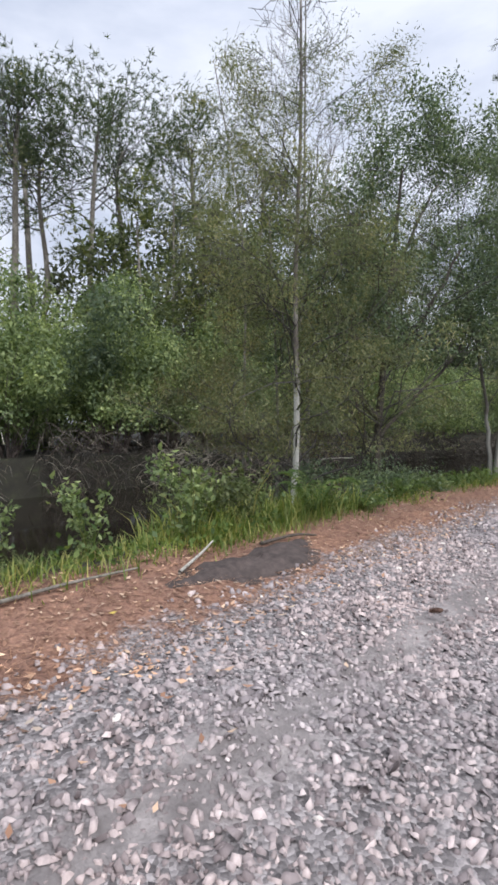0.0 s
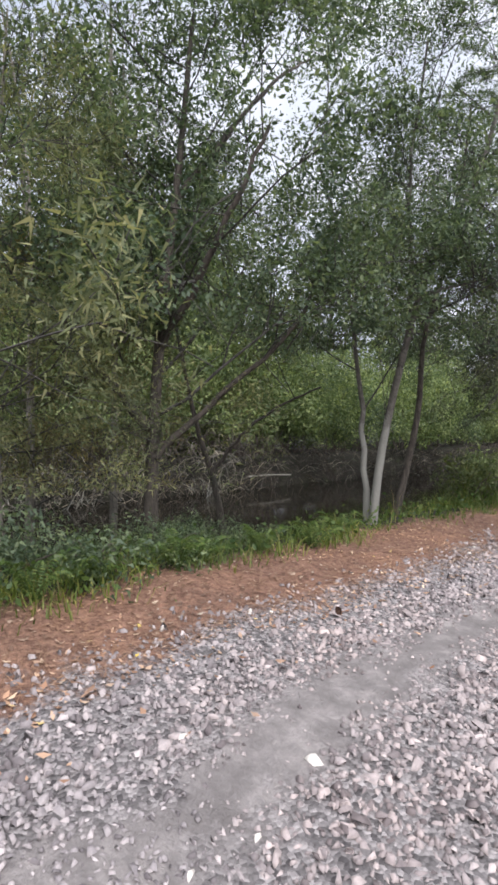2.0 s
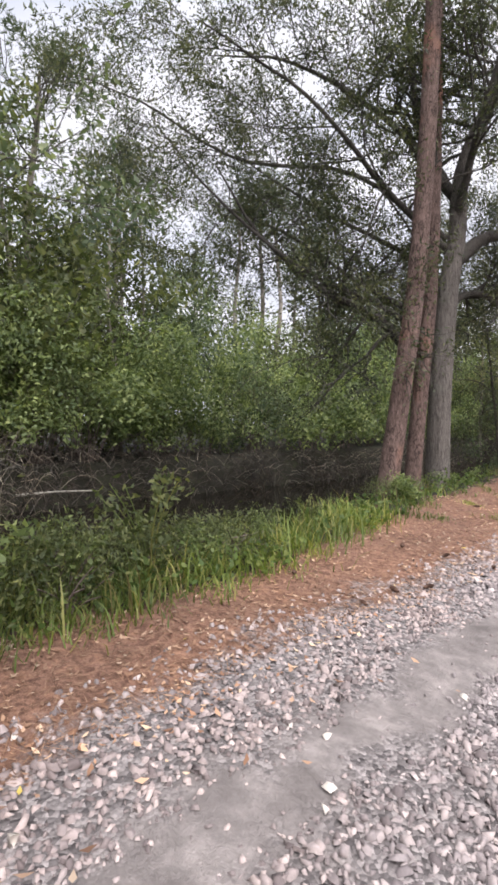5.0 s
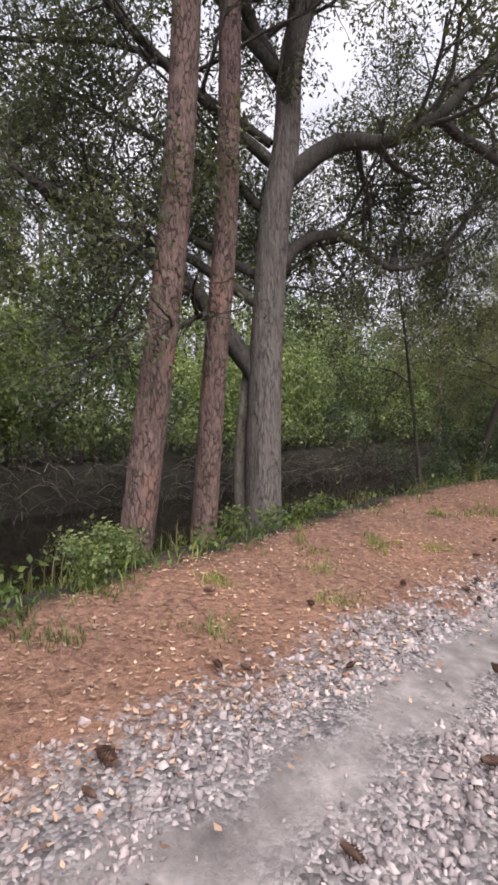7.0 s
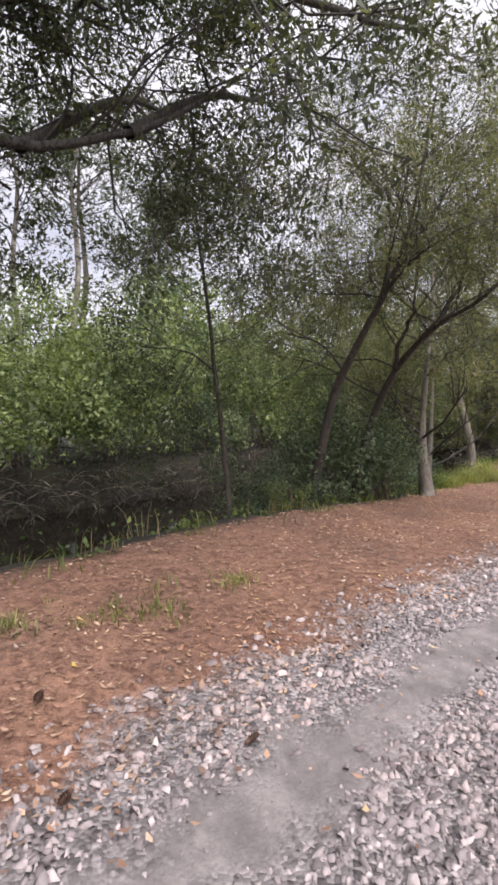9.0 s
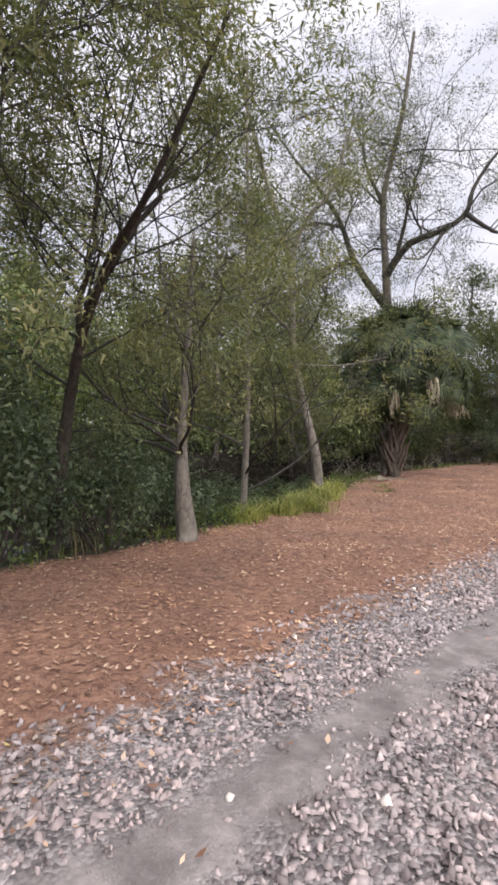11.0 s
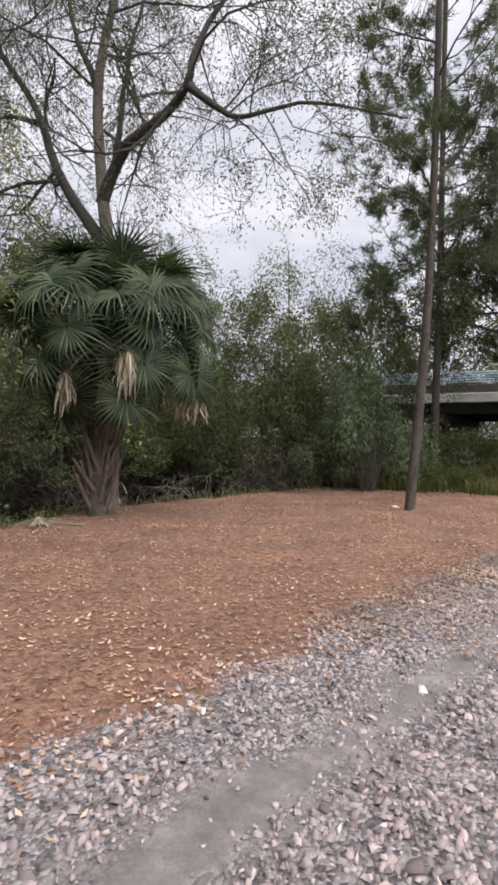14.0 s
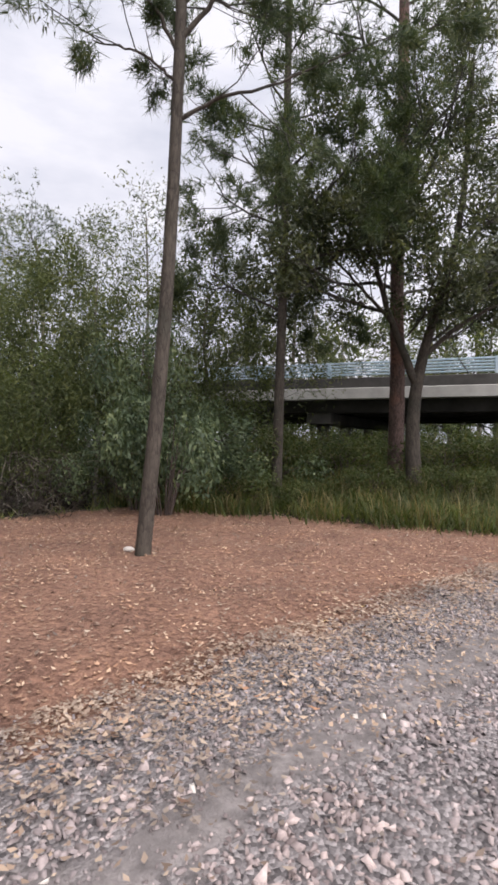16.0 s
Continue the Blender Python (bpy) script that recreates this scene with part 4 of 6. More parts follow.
tree("pine_tree", at(0.06, 43.02), [(0, 0, 0), (0.12, 0.08, 1.6), (0.23, 0.12, 3.2), (0.31, 0.15, 5.0), (0.38, 0.2, 8.0), (0.43, 0.2, 13.0)], 0.098, 0.05, M_DARK_BARK,
     needles(4200, 0.18, 8), "slim pine with dark bark and few side branches", limbs=[([(0.305, 0.15, 4.9), (0.75, 0.35, 5.15), (1.3, 0.6, 5.3), (2.0, 1.0, 5.7)], 0.025, 0.01),
            ([(0.33, 0.16, 5.8), (0.9, 0.4, 6.6), (1.2, 0.6, 7.8)], 0.03, 0.012),
            ([(0.325, 0.16, 5.6), (0.05, -0.02, 6.2), (-0.5, -0.3, 6.55), (-1.2, -0.65, 6.7)], 0.024, 0.008),
            ([(0.318, 0.15, 5.3), (0.0, -0.05, 5.6), (-0.5, -0.3, 5.75)], 0.018, 0.008), ([(0.338, 0.17, 6.2), (0.7, 0.25, 6.4), (1.1, 0.4, 6.3)], 0.018, 0.008)],
     sprout=(0.74, 1.0, 11), reach=1.5, levels=2, seed=38, lump=plates(38, 12, 0.09, 0.05), sides=28, rings=200, limb_kids=5, limb_reach=0.9)
tree("pine_tree", at(-0.5, 48.3), [(0, 0, 0), (0.05, 0.0, 2.2), (0.12, 0.0, 4.8), (0.15, 0.05, 8.0), (0.2, 0.1, 14.0)], 0.13, 0.06, M_DARK_BARK,
     needles(8200, 0.23, 7, 0.07, 0.008), "pine with a needled crown in front of the bridge", sprout=(0.52, 1.0, 30), reach=2.1, levels=3, draw_twigs=False, seed=39, sides=14, rings=60)
tree("pine_tree", at(1.52, 50.3), [(0, 0, 0), (0.04, 0.0, 2.2), (0.02, 0.0, 4.8), (0.1, 0.05, 8.0), (0.1, 0.1, 13.0)], 0.2, 0.1, M_PINE_BARK,
     needles(2600, 0.23, 7, 0.07, 0.008), "thick brown-barked pine grown beside the dark oak", sprout=(0.5, 1.0, 20), reach=2.4, levels=3, draw_twigs=False, seed=42,
     lump=plates(42, 14, 0.14, 0.05), sides=24, rings=110)
tree("oak_tree", at(2.1, 49.3), [(0, 0, 0), (-0.05, 0, 1.4), (0.1, 0.05, 2.6), (0.4, 0.2, 3.8), (0.8, 0.3, 5.5), (1.0, 0.3, 8.5)], 0.17, 0.04, M_DARK_BARK,
     leafy(M_OAK_LEAF, 48000, 0.095, 0.5, 0.15, slip=True), "dark oak with crooked limbs on the grassy rise",
     limbs=[([(0.0, 0, 2.2), (-0.5, -0.2, 3.6), (-0.9, -0.3, 5.0), (-1.6, -0.5, 6.8)], 0.08, 0.02), ([(0.1, 0.05, 2.7), (0.9, 0.3, 3.4), (1.9, 0.5, 3.9)], 0.06, 0.02),
            ([(-0.4, -0.2, 3.4), (-1.1, -0.5, 4.2), (-1.9, -0.8, 5.2)], 0.04, 0.015)],
     sprout=(0.5, 1.0, 14), reach=2.2, levels=3, seed=40, leaf_low=3.5)
tree("cedar_tree", at(3.75, 48.4), [(0, 0, 0), (0.05, 0.0, 2.0), (0.0, 0.1, 4.5), (0.1, 0.1, 9.5)], 0.11, 0.03, M_DARK_BARK,
     leafy(M_OAK_LEAF, 38000, 0.085, 0.31, 0.11, 0.6, 0.8), "dark hanging-branched conifer beside the trail", sprout=(0.28, 1.0, 26), reach=2.2, levels=3, seed=41, opts=dict(rise=0.15, lift=-0.04), leaf_low=3.3)


# ---- shrubs of the far bank ----
def shrub(name, base, radius, height, mat, count, size, label, seed, width=0.62, group="", twigs=18, hollow=0.55, slip=True, low=0.04):
    """A rounded thicket: bent stems, and leaves that thin out towards the inside."""
    g = np.random.default_rng(seed)
    ob = thing(name, base, label, "shrub", group)
    lines = []
    for i in range(twigs):
        a, r = g.uniform(0, 6.283), radius * g.uniform(0.2, 0.95)
        end = np.array([math.cos(a) * r, math.sin(a) * r, height * g.uniform(0.35, 0.9) * (1 - 0.35 * (r / radius) ** 2)])
        mid = end * (0.45, 0.45, 0.6) + g.normal(0, 0.08, 3)
        lines.append((curve_points([(end[0] * 0.12, end[1] * 0.12, -0.15), mid, end], 5), np.linspace(0.018, 0.005, 5), 0))
    tagged(part("stemwork", branch_mesh("stemwork", lines, M_TWIG), ob), kind="stuff")
    lobes = g.normal(0, 1, (18, 3)) * (0.5 * radius, 0.5 * radius, 0.24 * height) + (0, 0, 0.55 * height)
    lobe_r = g.uniform(0.25, 0.55, 18) * radius
    pick = g.integers(0, 18, count)
    d = unit(g.normal(0, 1, (count, 3)) + (0, 0, 0.25))
    r = lobe_r[pick] * g.uniform(hollow, 1.05, count) ** 0.5 * (1 + 0.13 * np.sin(9 * d[:, 0]) * np.sin(8 * d[:, 1] + pick))
    p = lobes[pick] + d * r[:, None] * (1, 1, 0.42 * height / radius + 0.3)
    p += g.normal(0, 0.06, p.shape)
    keep = p[:, 2] > low + 0.3 * np.sin(7 * p[:, 0]) * low
    part("foliage", leaf_mesh("foliage", g, p[keep], d[keep] * (1, 1, 0.4), size, width, mat, 0.35, 0.6, slip=slip, face=d[keep]), ob)
    return ob


def spin(x, y, z, turn, sx=1.0, sz=1.0):
    return pose(x, y, z, 0, 0, turn) @ Matrix.Diagonal((sx, sx, sz, 1))


g0 = np.random.default_rng(77)
VINE = [shrub("vine_thicket", at(-15.2, 3.5), 2.0, 3.9, M_VINE_LEAF, 11500, 0.105, "thicket smothered in bright green vines on the far bank", 50, low=0.85, group="far bank thickets"),
        shrub("vine_thicket", at(-14.9, 6.6), 1.9, 3.6, M_VINE_LEAF, 11000, 0.105, "thicket smothered in bright green vines on the far bank", 51, low=0.85, group="far bank thickets"),
        shrub("dark_thicket", at(-14.6, 9.5), 2.0, 3.9, M_DARK_LEAF, 9500, 0.105, "dark leafy thicket on the far bank", 52, low=0.85, group="far bank thickets")]
for i, y in enumerate(np.arange(11.2, 52.5, 2.1)):
    x = float(far_x(y)) - 1.9 + g0.uniform(-0.5, 0.4)
    copy_thing(VINE[(0, 1, 0, 2)[i % 4] if y > 25 else i % 2], spin(x, y, ground_height(x, y) - 0.05 - 0.5 * float(sstep(18, 24, y)), g0.uniform(0, 360), g0.uniform(0.85, 1.15), g0.uniform(0.9, 1.3)))
for x, y, k in ((-13.9, 9.6, 0.8), (-13.9, 13.2, 0.85), (-17.2, 5.4, 1.1), (-17.4, 7.8, 1.15), (-17.2, 10.4, 1.1)):
    copy_thing(VINE[0], spin(x, y, ground_height(x, y) + (0.1 if x > -15 else -0.8), x * 60 % 360, k, k * 1.1))
for i, y in enumerate(np.arange(5.0, 52.5, 4.0)):
    x = float(far_x(y)) - 5.4 + g0.uniform(-0.7, 0.7)
    copy_thing(VINE[(1, 0, 2)[i % 3]], spin(x, y, ground_height(x, y), g0.uniform(0, 360), g0.uniform(1.1, 1.35), g0.uniform(1.25, 1.7)))

for i, x in enumerate(np.arange(-13, 26, 3.3)):
    y = 71.5 + g0.uniform(-1, 1)
    copy_thing(VINE[(0, 1, 2)[i % 3]], spin(x, y, ground_height(x, y), g0.uniform(0, 360), g0.uniform(0.9, 1.2), g0.uniform(0.7, 1.1)))


def brush(name, base, seed, label, mat, length=1.05, count=260, r=1.3):
    """A tangle of dead, arching twigs over the water."""
    g = np.random.default_rng(seed)
    lines = []
    for i in range(count):
        s = np.array([g.uniform(-r, r), g.normal(0, 0.4), 1.7 * g.random() ** 1.4])
        d = unit(np.array([g.normal(0, 0.8), g.normal(0, 0.8), g.uniform(-0.1, 0.9)])) * length * g.uniform(0.3, 1.0)
        lines.append((curve_points([s, s + d * 0.55 + (0, 0, 0.12), s + d + (0, 0, -0.25 * length * g.random())], 4), np.linspace(0.012, 0.003, 4), 0))
    ob = thing(name, base, label, "brush", "dead brush along the creek")
    tagged(part("tangle", branch_mesh("tangle", lines, mat), ob), kind="stuff")
    return ob


BR = [brush("dead_brush", (-13.1, 4.5, -0.6), 60, "tangle of bleached grey dead twigs over the water", M_PALE_BRUSH), brush("dead_brush", (-12.9, 7.2, -0.6), 61, "tangle of dark dead twigs over the water", M_BRUSH)]
for i, y in enumerate(np.arange(9.0, 52, 1.75)):
    copy_thing(BR[0 if y < 17 and i % 3 else 1], spin(float(far_x(y)) - 0.3 + g0.uniform(-0.4, 0.3), y, -0.62, 90 + g0.uniform(-40, 40), g0.uniform(0.8, 1.2), g0.uniform(0.75, 1.2) * (1 - 0.35 * float(sstep(17, 23, y)))))

for x, y, k in ((-5.2, 44.4, 0.8), (-3.7, 44.9, 0.75), (-6.9, 44.0, 0.8), (-6.0, 41.2, 0.7)):
    copy_thing(BR[int(y * 10) % 2], spin(x, y, ground_height(x, y) - 0.05, (x * 99) % 360, k, k * 0.8))

# ---- trees of the distance ----
FAR_PINE = [tree("far_pine", at(-20.0, 9.2), [(0, 0, 0), (0.1, 0, 5), (-0.1, 0.2, 7.6), (0.3, 0.1, 10.6), (0.4, 0.2, 12.4)], 0.2, 0.06, M_GREY_BARK, needles(1100, 0.22, 6, 0.2, 0.018),
                 "tall pine with high rounded crown beyond the creek", sprout=(0.72, 1.0, 13), reach=2.7, levels=3, draw_twigs=False, seed=70, group="distant pines", opts=dict(wander=0.25)),
            tree("far_pine", at(-18.6, 11.5), [(0, 0, 0), (-0.1, 0.1, 4), (0.2, 0.0, 7.0), (0.1, 0.3, 10.4), (0.6, 0.2, 12.0)], 0.17, 0.05, M_GREY_BARK, needles(1100, 0.22, 6, 0.2, 0.018),
                 "tall pine with open crown beyond the creek", sprout=(0.68, 1.0, 13), reach=2.7, levels=3, draw_twigs=False, seed=71, group="distant pines", opts=dict(wander=0.25))]
FAR_BROAD = [tree("far_broadleaf", at(-19.5, 16.5), [(0, 0, 0), (0.1, 0, 2.5), (0.3, 0.1, 5), (0.2, 0.3, 8.5)], 0.18, 0.04, M_GREY_BARK, leafy(M_OAK_LEAF, 5200, 0.24, 0.55, 0.2, slip=True),
                  "broad dark tree beyond the creek", sprout=(0.3, 1.0, 26), reach=2.6, levels=3, draw_twigs=False, seed=72, group="distant broadleaf trees"),
             tree("far_broadleaf", at(-17.5, 20.0), [(0, 0, 0), (-0.1, 0, 2.5), (-0.2, 0.2, 4.5), (0.1, 0.2, 7.5)], 0.15, 0.03, M_GREY_BARK, leafy(M_LIGHT_LEAF, 5200, 0.22, 0.5, 0.2, slip=True),
                  "yellow-green tree beyond the creek", sprout=(0.25, 1.0, 26), reach=2.3, levels=3, draw_twigs=False, seed=73, group="distant broadleaf trees")]
FAR_BARE = tree("bare_tree", at(-17.0, 14.2), [(0, 0, 0), (0.1, 0, 3), (0, 0.2, 6.5), (0.2, 0.1, 10.5)], 0.11, 0.02, M_GREY_BARK, leafy(M_FEATHER, 900, 0.14, 0.4, 0.2),
                "thin half-bare tree beyond the creek", sprout=(0.35, 1.0, 24), reach=2.2, levels=2, seed=74, group="distant bare trees", opts=dict(rise=0.9))
for x, y, s in ((-22, 7.2, 1.0), (-21.0, 10.9, 0.9), (-19.2, 13.6, 1.05), (-24, 12.0, 1.1), (-22, 26, 1.0), (-19.5, 31.5, 0.95), (-18.0, 33.0, 1.0), (-22, 36, 1.05), (-19, 39, 0.9),
                (-26, 44, 1.0), (-17, 58, 0.9), (-10, 74, 1.0), (2, 80, 1.0), (12, 76, 1.0), (-24, 20, 1.0), (-27, 30, 1.1), (-18.6, 17.2, 1.05), (-17.4, 20.0, 1.0)):
    copy_thing(FAR_PINE[int(abs(x * 3 + y)) % 2], spin(x, y, ground_height(x, y), (x * 53 + y * 31) % 360, s, s))
for x, y, s, k in ((-20, 23.5, 1.0, 0), (-19, 28.0, 0.9, 0), (-21, 33.5, 0.9, 1), (-18.5, 37, 1.0, 0), (-19, 43, 1.0, 1), (-15, 46, 0.9, 0), (-16, 52, 1.0, 1), (-11, 70, 1.1, 1), (-5.5, 71, 1.15, 1), (-2.2, 73, 1.2, 1), (0.8, 71, 1.15, 1), (3.2, 74, 1.25, 1),
                   (6, 72, 1.15, 1), (11, 73, 1.2, 0), (17, 74, 1.2, 1), (-8, 73, 1.2, 0), (-24, 15.5, 1.1, 0), (-26, 25, 1.1, 0), (-16.4, 12.5, 1.1, 1), (-16.2, 15.4, 1.1, 1), (-16.4, 18.8, 1.2, 1), (-15.8, 22.2, 1.05, 1), (-14, 71, 1.1, 0), (-21, 50, 1.1, 0), (-23, 5, 1.0, 0), (-16.5, 17.2, 0.9, 0)):
    copy_thing(FAR_BROAD[k], spin(x, y, ground_height(x, y), (x * 41 + y * 67) % 360, s, s))
for x, y, s in ((-18.5, 8.0, 1.1), (-16.8, 24, 1.0), (-17.4, 41, 1.0), (-12.5, 50, 0.9), (-20, 19, 1.2), (-6.8, 52.2, 0.9)):
    copy_thing(FAR_BARE, spin(x, y, ground_height(x, y), (x * 23 + y * 71) % 360, s, s))

# ---- shrubs of the near bank ----
NEAR = shrub("bank_shrub", at(-4.6, 28.9), 0.85, 1.7, M_DARK_LEAF, 7000, 0.07, "dark-leaved shrub at the foot of the leaning trees", 80, 0.5, "bank shrubs")
for x, y, s, sz in ((-4.1, 30.0, 0.7, 0.75), (-5.1, 28.0, 0.8, 0.6), (-5.4, 8.6, 0.8, 0.5), (-5.2, 7.2, 0.7, 0.5), (-6.0, 9.8, 0.8, 0.5), (-4.7, 6.3, 0.55, 0.45), (-4.9, 5.0, 0.6, 0.5), (-5.0, 31.8, 0.9, 0.8),
                   (-5.6, 34.2, 0.9, 0.55), (-6.4, 37.5, 0.8, 0.5), (-6.7, 39.5, 0.7, 0.45), (-1.55, 45.8, 1.0, 1.55), (-2.4, 46.2, 0.8, 1.0), (-1.6, 47.6, 1.1, 0.9)):
    copy_thing(NEAR, spin(x, y, ground_height(x, y) - 0.05, (x * 91 + y * 37) % 360, s, sz))
LIGHT = shrub("willow_shrub", at(-5.4, 46.5), 1.7, 4.2, M_LIGHT_LEAF, 15000, 0.088, "tall green willowy shrub between creek and bridge", 82, 0.3, "willowy shrubs", 40, low=1.4)
for x, y, s, sz in ((-3.2, 47.6, 0.95, 1.15), (-7.6, 47.5, 1.15, 1.35), (-9.4, 44.5, 1.1, 0.8), (-2.6, 50.2, 0.9, 0.9), (-10.2, 50.5, 1.2, 1.1), (-12.5, 46.5, 1.2, 1.0), (-6.0, 50.0, 1.15, 1.45), (-13.9, 11.6, 0.95, 0.8), (-13.6, 15.0, 1.0, 0.75), (-13.4, 18.4, 0.9, 0.7)):
    copy_thing(LIGHT, spin(x, y, ground_height(x, y) - 0.1, (x * 61 + y * 17) % 360, s, sz))

LOW = shrub("low_shrub", at(-3.9, 6.1), 0.7, 0.55, M_DARK_LEAF, 5000, 0.042, "low dark-leaved undergrowth on the bank", 84, 0.45, "undergrowth", 26)
for x, y, s, sz in ((-3.7, 7.0, 0.8, 0.6), (-4.4, 6.6, 1.0, 0.95), (-3.85, 7.9, 0.7, 0.6), (-4.6, 7.7, 1.1, 1.0), (-3.8, 8.7, 0.65, 0.45), (-4.5, 9.0, 0.9, 0.7), (-5.3, 6.0, 1.1, 1.3), (-4.3, 5.2, 0.8, 0.7), (-4.6, 4.5, 0.8, 0.7)):
    copy_thing(LOW, spin(x, y, ground_height(x, y) - 0.04, (x * 71 + y * 47) % 360, s, sz))
MOUND = shrub("weedy_bush", at(-3.0, 12.7), 0.55, 0.62, M_LIGHT_LEAF, 4200, 0.042, "weedy yellow-green bush on the bank's edge", 85, 0.4, "weedy bushes", 26)
for x, y, s, sz in ((-3.05, 13.6, 0.7, 0.85), (-3.3, 14.6, 0.75, 0.7), (-3.8, 3.6, 0.8, 0.85), (-3.2, 15.2, 0.8, 0.6), (-3.8, 18.85, 0.6, 0.5)):
    copy_thing(MOUND, spin(x, y, ground_height(x, y) - 0.04, (x * 71 + y * 47) % 360, s, sz))
RISE = shrub("scrub_bush", at(0.6, 49.6), 0.9, 1.05, M_RISE, 4600, 0.075, "olive-brown scrub on the grassy rise", 86, 0.4, "scrub before the bridge", 40)
for x, y, s, sz in ((-0.9, 48.8, 1.0, 1.2), (2.5, 50.6, 1.1, 0.95), (3.6, 51.2, 1.0, 0.9), (1.4, 48.6, 0.8, 0.6), (4.6, 50.4, 0.9, 0.9), (-0.3, 50.6, 1.0, 1.0), (2.9, 48.9, 0.8, 0.6), (0.2, 47.6, 0.7, 0.45), (-0.8, 47.2, 0.8, 0.7), (3.4, 52.6, 1.0, 0.9), (1.2, 52.2, 1.0, 0.8)):
    copy_thing(RISE, spin(x, y, ground_height(x, y) - 0.05, (x * 71 + y * 47) % 360, s, sz))


# ---- cabbage palm ----
def fan_mesh(name, g, mat, radius=0.85, spread=2.6, sag=0.5, n=36):
    """A fan leaf: folded strips round the stalk's end, the two halves bent back from the rib, the tips hanging."""
    p = Pile()
    for i in range(n):
        a = -spread + 2 * spread * i / (n - 1)
        w = 0.019
        L = radius * (0.74 + 0.26 * math.cos(a * 0.55)) * g.uniform(0.86, 1.06)
        d = np.array([math.cos(a), math.sin(a), 0.0])
        s = np.array([-math.sin(a), math.cos(a), 0.0])
        back = 0.10 * abs(math.sin(a)) - 0.10 * (1 - math.cos(a))
        hang = sag * g.uniform(0.5, 1.6)
        rows = []
        for f, ww in ((0.04, 0.4), (0.35, 1.15), (0.56, 0.68), (0.8, 0.36), (1.0, 0.08)):
            drop = -back * L * f - hang * L * max(0.0, f - 0.5) ** 1.6
            c = d * L * (f - 0.25 * hang * max(0.0, f - 0.6)) + np.array([0, 0, drop]) + g.normal(0, 0.004, 3)
            rows += [c + s * w * ww + (0, 0, -0.010 * ww), c + (0, 0, 0.008 * ww), c - s * w * ww + (0, 0, -0.010 * ww)]
        q = []
        for r in range(4):
            for k in range(2):
                q.append([3 * r + k, 3 * r + k + 1, 3 * r + k + 4, 3 * r + k + 3])
        p.add(rows, q)
    return p.mesh(name, mat)


def dead_mesh(name, g, mat, length=0.6, spread=0.16, n=26, floor=None):
    """A withered fan: split, curled strips that fall limply from the stalk's end."""
    p = Pile()
    for i in range(n):
        a = g.uniform(0, 6.283)
        r = spread * math.sqrt(g.uniform(0.1, 1.0))
        L = length * g.uniform(0.45, 1.05)
        out = np.array([math.cos(a), math.sin(a), 0.0])
        s = np.array([-math.sin(a + g.normal(0, 0.5)), math.cos(a + g.normal(0, 0.5)), 0.0])
        kink = g.normal(0, 0.03, 3)
        rows = []
        for f, ww in ((0.0, 0.5), (0.15, 1.0), (0.45, 1.0), (0.75, 0.8), (1.0, 0.15)):
            c = out * r * (1 - (1 - f) ** 3) + np.array([0, 0, 0.05 * math.sin(3.14 * min(1.0, f * 2.5)) - L * f]) + kink * math.sin(5 * f)
            if floor is not None:
                c = out * L * f + np.array([0, 0, floor * (1.0 - f) * g.uniform(0.4, 1.3) + 0.02])
            rows += [c + s * 0.015 * ww, c + out * 0.006, c - s * 0.015 * ww]
        q = []
        for k in range(4):
            for j in range(2):
                q.append([3 * k + j, 3 * k + j + 1, 3 * k + j + 4, 3 * k + j + 3])
        p.add(rows, q)
    return p.mesh(name, mat)


